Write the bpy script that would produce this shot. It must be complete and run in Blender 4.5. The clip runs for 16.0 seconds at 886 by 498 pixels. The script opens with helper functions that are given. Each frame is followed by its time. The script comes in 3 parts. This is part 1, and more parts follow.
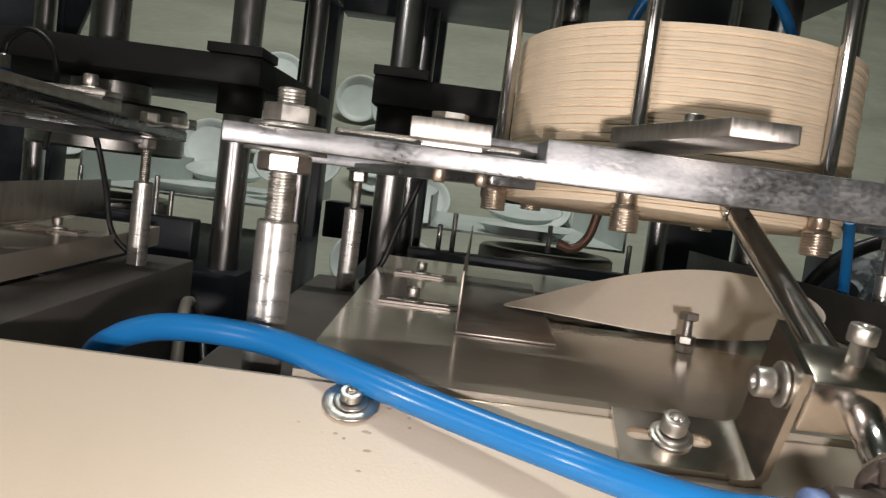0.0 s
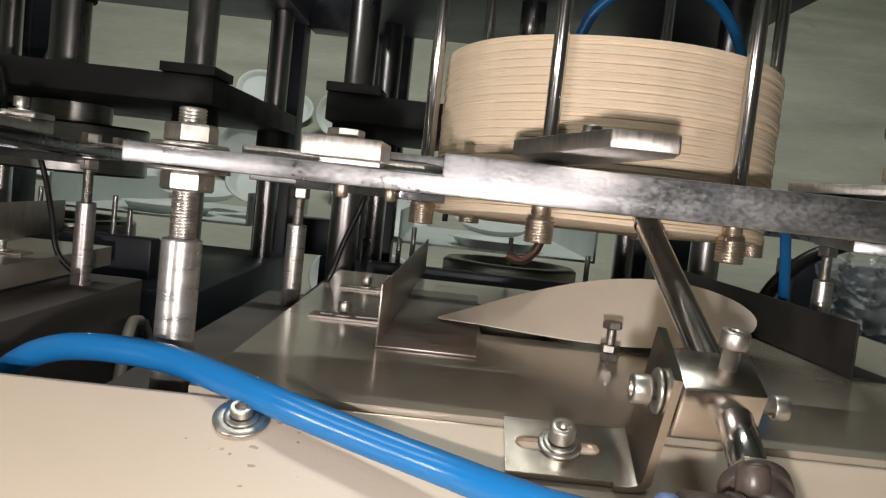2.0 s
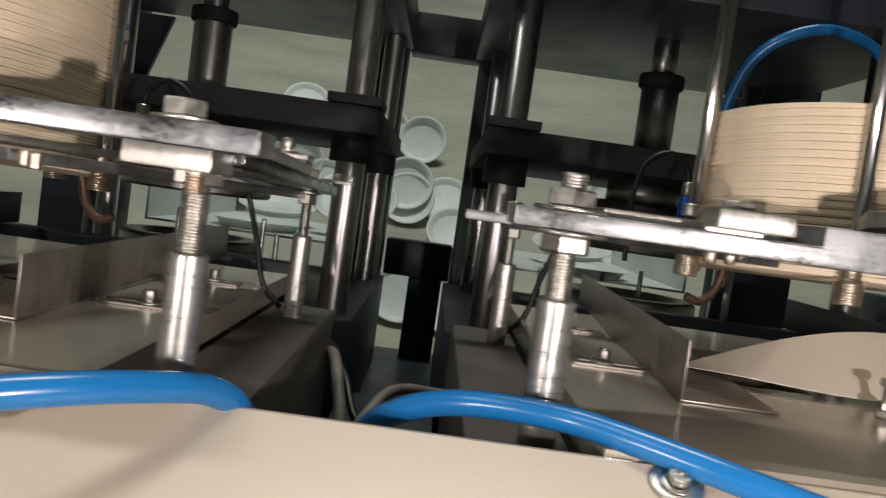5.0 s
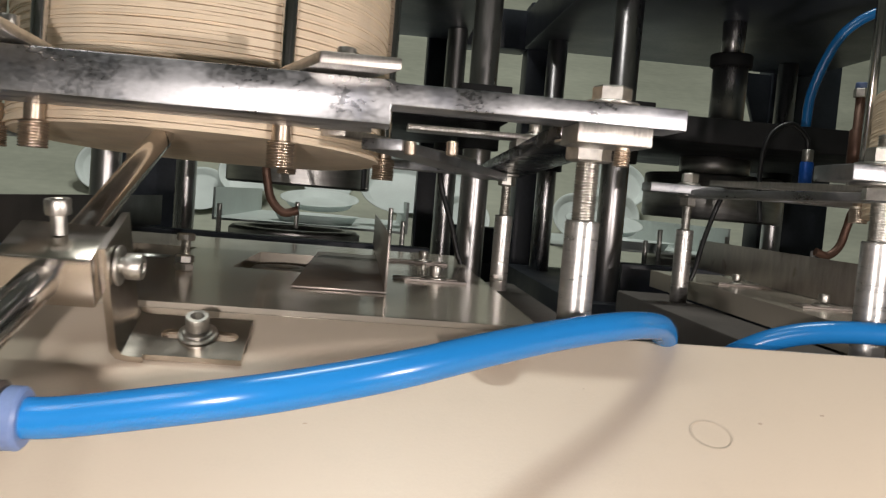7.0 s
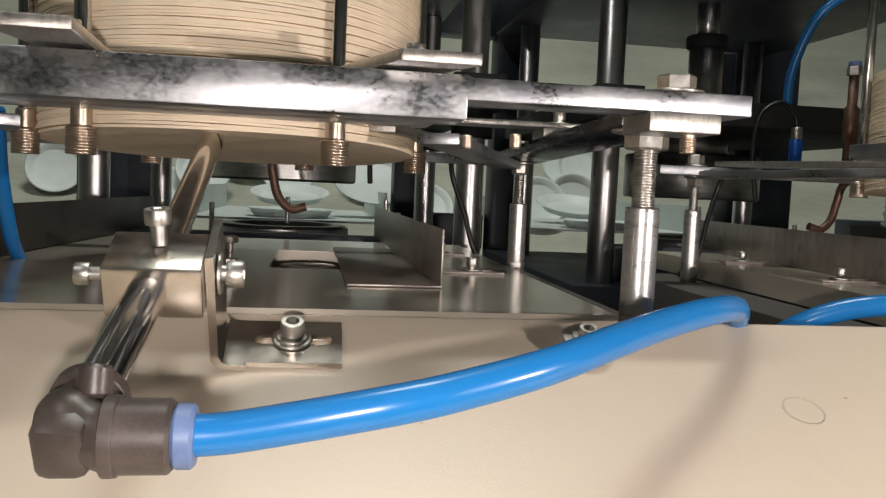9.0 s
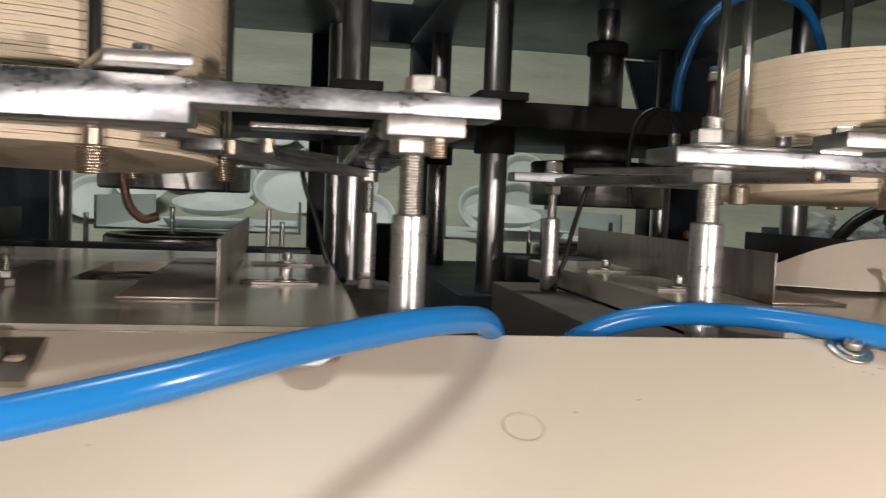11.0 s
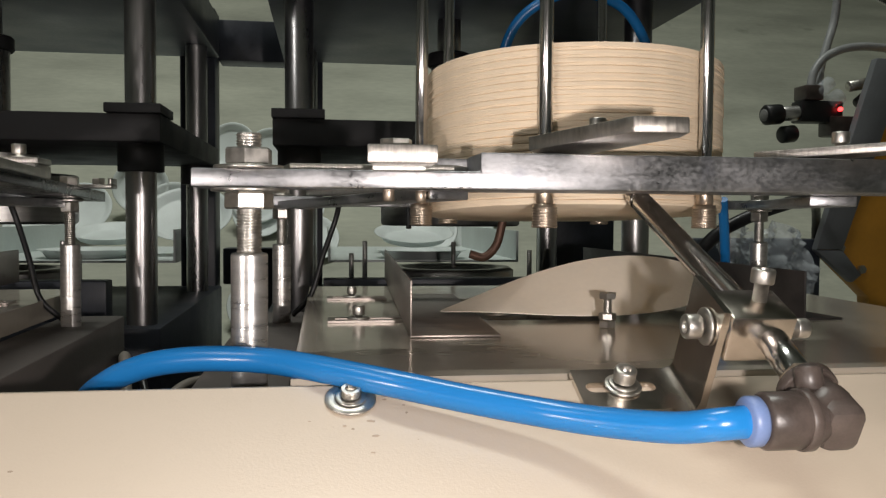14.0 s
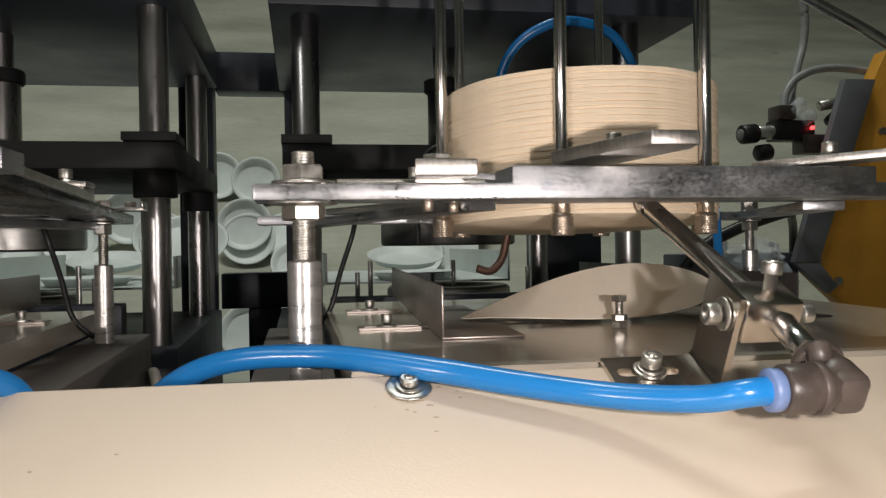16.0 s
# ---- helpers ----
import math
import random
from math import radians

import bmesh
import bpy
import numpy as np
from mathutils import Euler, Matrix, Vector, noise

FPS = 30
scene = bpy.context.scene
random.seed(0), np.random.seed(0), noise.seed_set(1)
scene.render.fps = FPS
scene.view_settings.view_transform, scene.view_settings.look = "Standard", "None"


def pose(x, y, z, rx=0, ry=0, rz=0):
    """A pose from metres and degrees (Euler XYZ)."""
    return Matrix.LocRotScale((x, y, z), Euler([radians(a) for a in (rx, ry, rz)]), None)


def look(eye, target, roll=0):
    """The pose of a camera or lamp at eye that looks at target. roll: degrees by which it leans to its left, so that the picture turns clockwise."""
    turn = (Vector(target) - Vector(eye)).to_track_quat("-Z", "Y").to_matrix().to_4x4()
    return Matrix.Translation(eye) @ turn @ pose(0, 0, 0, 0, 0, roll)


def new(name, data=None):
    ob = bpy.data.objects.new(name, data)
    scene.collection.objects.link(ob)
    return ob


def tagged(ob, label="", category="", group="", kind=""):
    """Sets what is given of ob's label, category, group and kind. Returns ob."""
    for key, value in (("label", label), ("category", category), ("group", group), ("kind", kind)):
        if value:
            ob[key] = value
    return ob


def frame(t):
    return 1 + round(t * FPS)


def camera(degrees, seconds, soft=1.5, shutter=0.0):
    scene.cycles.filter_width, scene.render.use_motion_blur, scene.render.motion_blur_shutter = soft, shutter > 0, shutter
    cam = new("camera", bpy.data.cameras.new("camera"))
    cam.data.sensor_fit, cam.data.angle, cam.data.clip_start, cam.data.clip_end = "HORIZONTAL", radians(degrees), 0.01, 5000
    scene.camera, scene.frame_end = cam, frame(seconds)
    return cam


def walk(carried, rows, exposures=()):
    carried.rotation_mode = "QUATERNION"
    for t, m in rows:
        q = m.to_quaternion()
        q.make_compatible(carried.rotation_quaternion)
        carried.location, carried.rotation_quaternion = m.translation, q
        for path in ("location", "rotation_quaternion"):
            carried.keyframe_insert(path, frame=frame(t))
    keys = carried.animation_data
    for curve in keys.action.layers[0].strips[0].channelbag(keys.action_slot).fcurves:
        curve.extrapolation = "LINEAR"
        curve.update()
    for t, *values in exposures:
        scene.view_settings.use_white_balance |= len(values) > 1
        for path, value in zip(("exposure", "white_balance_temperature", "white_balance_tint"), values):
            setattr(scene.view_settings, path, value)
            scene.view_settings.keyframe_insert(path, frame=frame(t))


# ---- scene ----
cam = camera(56.1, 16.0, soft=1.3, shutter=0.4)
# the machine leans back 30 degrees; all of it is built in its own upright frame and set by LEAN_BACK
LEAN_BACK = pose(0, 0, 1.28, -30, 0, 0)
ROWS = [
    (0.0, 0.0, 0.0, 0.0, 0.66, -5.16, -7.38),
    (0.5, 0.0232, 0.0023, 0.0021, 0.5, -4.96, -6.99),
    (1.0, 0.0375, 0.0031, 0.0014, 0.47, -4.77, -6.74),
    (1.5, 0.0431, 0.0067, 0.005, 0.28, -4.54, -6.59),
    (2.0, 0.0407, -0.0033, 0.0052, 0.18, -4.17, -6.26),
    (2.5, 0.0409, -0.0017, 0.0058, 0.08, -3.98, -6.04),
    (3.0, 0.0395, 0.0021, 0.0078, 0.2, -3.92, -6.0),
    (3.5, 0.0312, 0.003, 0.0095, 0.55, -3.83, -6.62),
    (4.0, 0.0016, -0.0094, 0.0102, 0.77, -3.85, -7.46),
    (4.5, -0.0514, -0.0114, 0.0066, 0.67, -3.64, -8.14),
    (5.0, -0.135, -0.0129, 0.0085, -0.2, -3.43, -8.03),
    (7.5, -0.393, -0.0719, -0.0314, -5.98, -3.73, -3.77),
    (8.0, -0.4206, -0.0653, -0.0317, -7.22, -4.07, -2.97),
    (8.5, -0.4191, -0.0604, -0.0271, -8.1, -4.26, -2.61),
    (11.0, -0.3026, -0.0614, -0.0225, -10.11, -3.46, -2.32),
    (11.5, -0.2216, -0.0574, -0.0162, -10.52, -3.33, -1.66),
    (12.0, -0.1577, -0.0525, -0.0137, -10.58, -3.2, -1.2),
    (12.5, -0.1106, -0.0464, -0.0112, -10.42, -3.03, -0.98),
    (13.0, -0.0674, -0.0405, -0.0115, -9.81, -2.94, -1.03),
    (13.5, -0.0469, -0.0437, -0.0115, -8.83, -2.74, -0.87),
    (14.0, -0.038, -0.0478, -0.0105, -8.08, -2.37, -0.39),
    (14.5, -0.031, -0.0498, -0.012, -7.75, -2.01, -0.08),
    (15.0, -0.041, -0.0631, -0.0197, -8.01, -1.51, 0.05),
    (15.5, -0.0488, -0.0758, -0.026, -8.81, -0.97, 0.37),
    (16.0, -0.0773, -0.0847, -0.0208, -9.8, -0.51, 0.85),
]
walk(cam, [(t, LEAN_BACK @ pose(x, y, z + 0.084, 90 + pitch, roll, yaw)) for t, x, y, z, yaw, pitch, roll in ROWS],
     exposures=[(0.0, 0.1), (5.2, 0.1), (7.3, 0.18), (8.7, 0.18), (10.8, 0.1), (16.0, 0.1)])

# ---- world and lights ----
world = bpy.data.worlds.new("hall_air")
scene.world = world
world.use_nodes = True
world.node_tree.nodes["Background"].inputs["Color"].default_value = (0.75, 0.85, 0.9, 1)
world.node_tree.nodes["Background"].inputs["Strength"].default_value = 0.25


def lamp(name, kind, m, watts, colour, size=0.1, size_y=0.1):
    data = bpy.data.lights.new(name, kind)
    data.energy, data.color = watts, colour
    if kind == "AREA":
        data.shape, data.size, data.size_y = "RECTANGLE", size, size_y
    else:
        data.shadow_soft_size = size
    ob = new(name, data)
    ob.matrix_world = m
    return ob


# the torch of the phone that films, held still at its two main stands
lamp("torch_light", "POINT", LEAN_BACK @ pose(0.034, -0.045, 0.058), 6.0, (1.0, 0.90, 0.855), 0.006)
lamp("torch_light", "POINT", LEAN_BACK @ pose(-0.42, -0.082, 0.036), 4.0, (1.0, 0.90, 0.855), 0.006)
# ceiling tubes of the hall
lamp("hall_light", "AREA", look((-0.15, 3.4, 4.5), (-0.1, 2.6, 0)), 85, (0.97, 1.0, 0.93), 1.6, 0.2)
lamp("hall_light", "AREA", look((-2.2, 0.6, 4.4), (-0.4, 1.0, 0)), 16, (1.0, 0.98, 0.95), 1.6, 0.2)


# ---- materials ----
def material(name, colour, rough=0.5, metal=0.0, vary=0.15, scale=40.0, bump=0.1, streak=(1, 1, 1), second=None, spots=0.0, coat=0.0, per_object=0.0, fine=0.4, clear=0.0, wear=0.3):
    """Principled surface with broad stains, fine grain, and optional sparse spots of a second colour."""
    m = bpy.data.materials.new(name)
    m.use_nodes = True
    nt = m.node_tree
    n, l = nt.nodes, nt.links
    b = n["Principled BSDF"]
    b.inputs["Metallic"].default_value = metal
    b.inputs["Coat Weight"].default_value = coat
    b.inputs["Coat Roughness"].default_value = 0.12
    b.inputs["Transmission Weight"].default_value = clear
    tc = n.new("ShaderNodeTexCoord")
    mp = n.new("ShaderNodeMapping")
    mp.inputs["Scale"].default_value = streak
    l.new(tc.outputs["Object"], mp.inputs["Vector"])
    broad, grain = n.new("ShaderNodeTexNoise"), n.new("ShaderNodeTexNoise")
    broad.inputs["Scale"].default_value, broad.inputs["Detail"].default_value = scale, 5
    grain.inputs["Scale"].default_value, grain.inputs["Detail"].default_value = scale * 14, 4
    l.new(mp.outputs["Vector"], broad.inputs["Vector"])
    l.new(mp.outputs["Vector"], grain.inputs["Vector"])
    add = n.new("ShaderNodeMath")
    add.operation = "MULTIPLY_ADD"
    l.new(grain.outputs["Fac"], add.inputs[0])
    add.inputs[1].default_value = fine
    l.new(broad.outputs["Fac"], add.inputs[2])
    ramp = n.new("ShaderNodeValToRGB")
    dark = tuple(c * (1 - vary * 2) for c in colour)
    ramp.color_ramp.elements[0].position, ramp.color_ramp.elements[0].color = 0.35, (*dark, 1)
    ramp.color_ramp.elements[1].position, ramp.color_ramp.elements[1].color = 0.95, (*(min(1, c * (1 + vary)) for c in colour), 1)
    l.new(add.outputs[0], ramp.inputs["Fac"])
    out = ramp.outputs["Color"]
    if second:
        sp = n.new("ShaderNodeTexNoise")
        sp.inputs["Scale"].default_value, sp.inputs["Detail"].default_value = scale * 1.7, 8
        l.new(tc.outputs["Object"], sp.inputs["Vector"])
        sr = n.new("ShaderNodeValToRGB")
        sr.color_ramp.elements[0].position, sr.color_ramp.elements[1].position = 0.66 - spots, 0.74 - spots
        l.new(sp.outputs["Fac"], sr.inputs["Fac"])
        mix = n.new("ShaderNodeMix")
        mix.data_type = "RGBA"
        mix.inputs["B"].default_value = (*second, 1)
        for i in mix.inputs:
            if i.name == "A" and i.type == "RGBA":
                l.new(out, i)
            if i.name == "B" and i.type == "RGBA":
                i.default_value = (*second, 1)
        l.new(sr.outputs["Color"], mix.inputs["Factor"])
        out = [o for o in mix.outputs if o.type == "RGBA"][0]
    if per_object:
        oi, hs, mul = n.new("ShaderNodeObjectInfo"), n.new("ShaderNodeHueSaturation"), n.new("ShaderNodeMapRange")
        mul.inputs["To Min"].default_value, mul.inputs["To Max"].default_value = 1 - per_object, 1 + per_object * 0.4
        l.new(oi.outputs["Random"], mul.inputs["Value"])
        l.new(mul.outputs["Result"], hs.inputs["Value"])
        l.new(out, hs.inputs["Color"])
        out = hs.outputs["Color"]
    l.new(out, b.inputs["Base Color"])
    rr = n.new("ShaderNodeMapRange")
    rr.inputs["From Min"].default_value, rr.inputs["From Max"].default_value = 0.3, 1.0
    rr.inputs["To Min"].default_value, rr.inputs["To Max"].default_value = max(0.03, rough * (1 - wear)), min(1, rough * (1 + wear))
    l.new(add.outputs[0], rr.inputs["Value"])
    l.new(rr.outputs["Result"], b.inputs["Roughness"])
    if bump:
        bp = n.new("ShaderNodeBump")
        bp.inputs["Strength"].default_value, bp.inputs["Distance"].default_value = bump, 0.001
        l.new(add.outputs[0], bp.inputs["Height"])
        l.new(bp.outputs["Normal"], b.inputs["Normal"])
    return m


STEEL = material("turned_steel", (0.60, 0.59, 0.57), 0.3, 0.85, 0.12, 60, 0.12, (1, 1, 6))
CHROME = material("chromed_rod", (0.62, 0.61, 0.60), 0.13, 1.0, 0.08, 50, 0.02, (1, 1, 0.2))
PILLAR = material("oiled_guide_pillar", (0.50, 0.49, 0.49), 0.30, 1.0, 0.15, 30, 0.03, (1, 1, 0.15))
MILLED = material("milled_steel_bar", (0.43, 0.435, 0.45), 0.32, 1.0, 0.20, 26, 0.14, (1, 1, 1.5), (0.36, 0.37, 0.40), 0.10, fine=0.5, wear=0.75)
DARKBAR = material("dark_oiled_flat_bar", (0.20, 0.20, 0.21), 0.24, 1.0, 0.2, 30, 0.12, wear=0.5)
CLAMPM = material("ground_steel_clamp", (0.60, 0.57, 0.53), 0.34, 1.0, 0.15, 120, 0.3, (8, 1, 1))
ZINC = material("zinc_plated_screw", (0.56, 0.54, 0.50), 0.38, 1.0, 0.18, 200, 0.12)
BRASSY = material("yellow_passivated_thread", (0.54, 0.45, 0.36), 0.34, 0.9, 0.15, 160, 0.1)
SHEET = material("brushed_stainless_sheet", (0.50, 0.45, 0.375), 0.17, 0.4, 0.05, 7, 0.015, (1, 1.6, 1), wear=0.25)
ANGLE = material("bent_steel_guide", (0.34, 0.30, 0.27), 0.34, 0.7, 0.2, 30, 0.08, (1, 4, 1), (0.2, 0.16, 0.13), 0.02)
DARKANGLE = material("blued_steel_guide", (0.055, 0.05, 0.048), 0.45, 0.5, 0.25, 25, 0.1)
NOZZLE = material("polished_nozzle_tube", (0.60, 0.57, 0.53), 0.16, 1.0, 0.1, 90, 0.04)
NICKEL = material("nickel_block", (0.60, 0.55, 0.49), 0.19, 1.0, 0.1, 90, 0.08)
CREAM = material("cream_machine_paint", (0.52, 0.44, 0.35), 0.34, 0.0, 0.02, 60, 0.09, coat=0.08, wear=0.15, fine=0.9)
BASE = material("grey_brown_cast_base", (0.095, 0.083, 0.076), 0.6, 0.1, 0.15, 20, 0.2)
BLACK = material("black_machine_paint", (0.040, 0.047, 0.062), 0.42, 0.0, 0.25, 12, 0.15)
BLACKPL = material("blackened_press_plate", (0.022, 0.022, 0.024), 0.62, 0.0, 0.3, 20, 0.25)
DIE = material("turned_die_steel", (0.55, 0.54, 0.52), 0.36, 1.0, 0.15, 30, 0.1, (1, 1, 8))
BLUE = material("blue_polyurethane_hose", (0.013, 0.165, 0.45), 0.24, 0.0, 0.01, 30, 0.0, coat=0.0, wear=0.04)
BLUECAP = material("pale_blue_release_ring", (0.13, 0.19, 0.36), 0.4, 0.0, 0.12, 60, 0.03)
FITTING = material("black_nylon_fitting", (0.060, 0.047, 0.041), 0.36, 0.0, 0.30, 70, 0.15)
RUBBER = material("black_cable_rubber", (0.012, 0.012, 0.013), 0.4, 0.0, 0.2, 60, 0.05)
PAPER = material("cream_paper_edge", (0.90, 0.75, 0.56), 0.75, 0.0, 0.06, 60, 0.3, (1, 1, 5), (0.72, 0.56, 0.39), -0.07, per_object=0.03)
BLANK = material("coated_paper_blank", (0.93, 0.86, 0.74), 0.4, 0.0, 0.04, 20, 0.05)
PLATEW = material("white_paper_plate", (0.80, 0.86, 0.84), 0.45, 0.0, 0.05, 20, 0.1)
CHUTE = material("white_enamel_chute", (0.68, 0.74, 0.72), 0.4, 0.0, 0.08, 10, 0.05, (1, 1, 1), (0.45, 0.46, 0.42), -0.04)
FLOOR = material("dusty_concrete_floor", (0.43, 0.44, 0.36), 0.7, 0.0, 0.18, 1.6, 0.3, (1, 2.5, 1), (0.24, 0.25, 0.20), 0.0)
WALL = material("hall_plaster", (0.45, 0.47, 0.45), 0.8, 0.0, 0.1, 2, 0.2)
ORANGE = material("orange_machine_paint", (0.62, 0.30, 0.035), 0.4, 0.0, 0.08, 10, 0.05)
GREY = material("grey_machine_paint", (0.16, 0.17, 0.18), 0.45, 0.0, 0.1, 14, 0.08)
BLUESENS = material("blue_sensor_barrel", (0.01, 0.09, 0.42), 0.35, 0.3, 0.1, 60, 0.05)
BEIGE = material("beige_cable", (0.24, 0.21, 0.18), 0.5, 0.0, 0.1, 60, 0.1)
PALEHOSE = material("pale_grey_hose", (0.28, 0.29, 0.29), 0.4, 0.0, 0.1, 60, 0.1)
WALLGREY = material("grey_knob_face", (0.22, 0.22, 0.21), 0.5, 0.0, 0.1, 60, 0.05)
SCUFF = material("scuffed_paint", (0.475, 0.40, 0.315), 0.45, 0.0, 0.1, 200, 0.1)
GRIME = material("brown_grime", (0.36, 0.28, 0.21), 0.6, 0.0, 0.2, 200, 0.1)
COPPER = material("bent_copper_pipe", (0.15, 0.085, 0.062), 0.45, 0.6, 0.2, 60, 0.1)
FILM = material("clear_bubble_film", (0.80, 0.86, 0.90), 0.12, 0.0, 0.03, 90, 0.8)
FILM.node_tree.nodes["Principled BSDF"].inputs["Alpha"].default_value = 0.28

# ---- mesh helpers ----
XF = Matrix.Identity(4)  # where the station that is being built stands; mirrors for the second one


def thing(name, label, category, at=(0, 0, 0), group="", kind=""):
    """An empty at the thing's base, in the machine's frame."""
    ob = new(name)
    ob.empty_display_size = 0.02
    o = XF @ Vector(at)
    ob.matrix_world = LEAN_BACK @ Matrix.Translation(o)
    ob["origin"] = tuple(o)
    return tagged(ob, label, category, group, kind)


def finish(name, bm, mat, smooth=True):
    if XF.determinant() < 0:
        bm.transform(XF)
        bmesh.ops.reverse_faces(bm, faces=bm.faces)
    else:
        bm.transform(XF)
    me = bpy.data.meshes.new(name)
    if smooth:
        for f in bm.faces:
            f.smooth = True
        for e in bm.edges:
            if len(e.link_faces) != 2 or e.calc_face_angle(0) > 0.6:
                e.smooth = False
    bm.to_mesh(me)
    bm.free()
    me.materials.append(mat)
    return me


def part(name, bm, mat, parent, label="", smooth=True):
    """One mesh under a thing (or under a part of a thing)."""
    me = finish(name, bm, mat, smooth and name not in ("nut", "head", "bolt_head", "hexagon", "bolt"))
    o = Vector(parent["origin"])
    me.transform(Matrix.Translation(-o))
    ob = new(name, me)
    ob.parent = parent
    ob["origin"] = tuple(o)
    return tagged(ob, label)


def solid(name, bm, mat, label, category, group="", kind="", smooth=True):
    """A thing of one mesh."""
    me = finish(name, bm, mat, smooth)
    ob = new(name, me)
    ob.matrix_world = LEAN_BACK
    ob["origin"] = (0.0, 0.0, 0.0)
    return tagged(ob, label, category, group, kind)


def bevel(bm, r, seg=2):
    edges = [e for e in bm.edges if len(e.link_faces) == 2 and e.calc_face_angle(0) > 0.5]
    bmesh.ops.bevel(bm, geom=edges, offset=r, segments=seg, affect="EDGES", profile=0.5)


def box(x0, x1, y0, y1, z0, z1, r=0.0, m=None):
    bm = bmesh.new()
    bmesh.ops.create_cube(bm, size=1, matrix=Matrix.Translation(((x0 + x1) / 2, (y0 + y1) / 2, (z0 + z1) / 2)) @ Matrix.Diagonal((abs(x1 - x0), abs(y1 - y0), abs(z1 - z0), 1)))
    if r:
        bevel(bm, r)
    if m:
        bm.transform(m)
    return bm


def join(*bms):
    out = bms[0]
    for b in bms[1:]:
        me = bpy.data.meshes.new("t")
        b.to_mesh(me)
        b.free()
        out.from_mesh(me)
        bpy.data.meshes.remove(me)
    return out


def axis(p, d):
    """A pose at p whose z points along d."""
    return Matrix.Translation(p) @ Vector(d).to_track_quat("Z", "Y").to_matrix().to_4x4()


def lathe(profile, m, seg=32, bm=None):
    """Turned body: profile of (radius, height); m places it."""
    bm = bm or bmesh.new()
    rings = []
    for r, h in profile:
        if r < 1e-6:
            rings.append([bm.verts.new(m @ Vector((0, 0, h)))])
        else:
            rings.append([bm.verts.new(m @ Vector((r * math.cos(k * math.tau / seg), r * math.sin(k * math.tau / seg), h))) for k in range(seg)])
    for a, b in zip(rings, rings[1:]):
        for k in range(seg):
            q = [a[k % len(a)], a[(k + 1) % len(a)], b[(k + 1) % len(b)], b[k % len(b)]]
            q = [v for i, v in enumerate(q) if v not in q[:i]]
            if len(q) > 2:
                bm.faces.new(q)
    return bm


def rod(p0, p1, r, chamfer=0.0008, seg=24):
    p0, p1 = Vector(p0), Vector(p1)
    h = (p1 - p0).length
    c = min(chamfer, r * 0.5)
    return lathe([(0, 0), (r - c, 0), (r, c), (r, h - c), (r - c, h), (0, h)], axis(p0, p1 - p0), seg)


def thread(p0, p1, r, pitch=0.0015, depth=0.0009, seg=20):
    p0, p1 = Vector(p0), Vector(p1)
    h = (p1 - p0).length
    prof, z = [(0, 0), (r - depth, 0)], 0.0
    while z + pitch <= h:
        prof += [(r, z + pitch * 0.4), (r, z + pitch * 0.6), (r - depth, z + pitch)]
        z += pitch
    prof += [(r - depth, h), (0, h)]
    return lathe(prof, axis(p0, p1 - p0), seg)


def hexnut(p, d, across, height, turn=0.0):
    """A hexagon nut or bolt head with chamfered corners."""
    m = axis(p, d) @ pose(0, 0, 0, 0, 0, turn)
    r = across / math.sqrt(3)
    return lathe([(0, 0), (r * 0.93, 0), (r, height * 0.12), (r, height * 0.88), (r * 0.93, height), (0, height)], m, 6)


def sockethead(p, d, r, height, neck_r, neck_h):
    """A socket head cap screw: neck below, head with a hexagon recess."""
    m = axis(p, d)
    bm = lathe([(0, 0), (neck_r, 0), (neck_r, neck_h), (r * 0.95, neck_h), (r, neck_h + 0.0006), (r, neck_h + height - 0.0006), (r * 0.93, neck_h + height), (r * 0.58, neck_h + height)], m, 24)
    return lathe([(r * 0.58, neck_h + height), (r * 0.55, neck_h + height * 0.45), (0, neck_h + height * 0.4)], m, 6, bm)


def ring(p, d, r0, r1, h, seg=32):
    c = min(0.0004, h * 0.3)
    return lathe([(r0, 0), (r1 - c, 0), (r1, c), (r1, h - c), (r1 - c, h), (r0, h), (r0, 0)], axis(p, d), seg)


def spline(points, n=10):
    """A smooth line through the points."""
    ps = [Vector(p) for p in points]
    ps = [2 * ps[0] - ps[1]] + ps + [2 * ps[-1] - ps[-2]]
    out = []
    for a, b, c, d in zip(ps, ps[1:], ps[2:], ps[3:]):
        for k in range(n):
            t = k / n
            out.append(0.5 * ((2 * b) + (c - a) * t + (2 * a - 5 * b + 4 * c - d) * t * t + (3 * b - 3 * c + d - a) * t ** 3))
    return out + [ps[-2]]


def pipe(points, r, seg=20, n=10, taper=None):
    """A round pipe or hose along a smooth line."""
    bm = bmesh.new()
    line = spline(points, n)
    prev, up = None, Vector((0, 0, 1))
    for i, p in enumerate(line):
        d = (line[min(i + 1, len(line) - 1)] - line[max(i - 1, 0)]).normalized()
        side = d.cross(up)
        if side.length < 0.05:
            side = d.cross(Vector((0, 1, 0)))
        side.normalize()
        top = side.cross(d)
        rr = r if taper is None else taper(i / (len(line) - 1)) * r
        cur = [bm.verts.new(p + rr * (math.cos(k * math.tau / seg) * side + math.sin(k * math.tau / seg) * top)) for k in range(seg)]
        if prev:
            for k in range(seg):
                bm.faces.new((prev[k], prev[(k + 1) % seg], cur[(k + 1) % seg], cur[k]))
        else:
            bm.faces.new(cur[::-1])
        prev = cur
    bm.faces.new(prev)
    bmesh.ops.recalc_face_normals(bm, faces=bm.faces)
    return bm


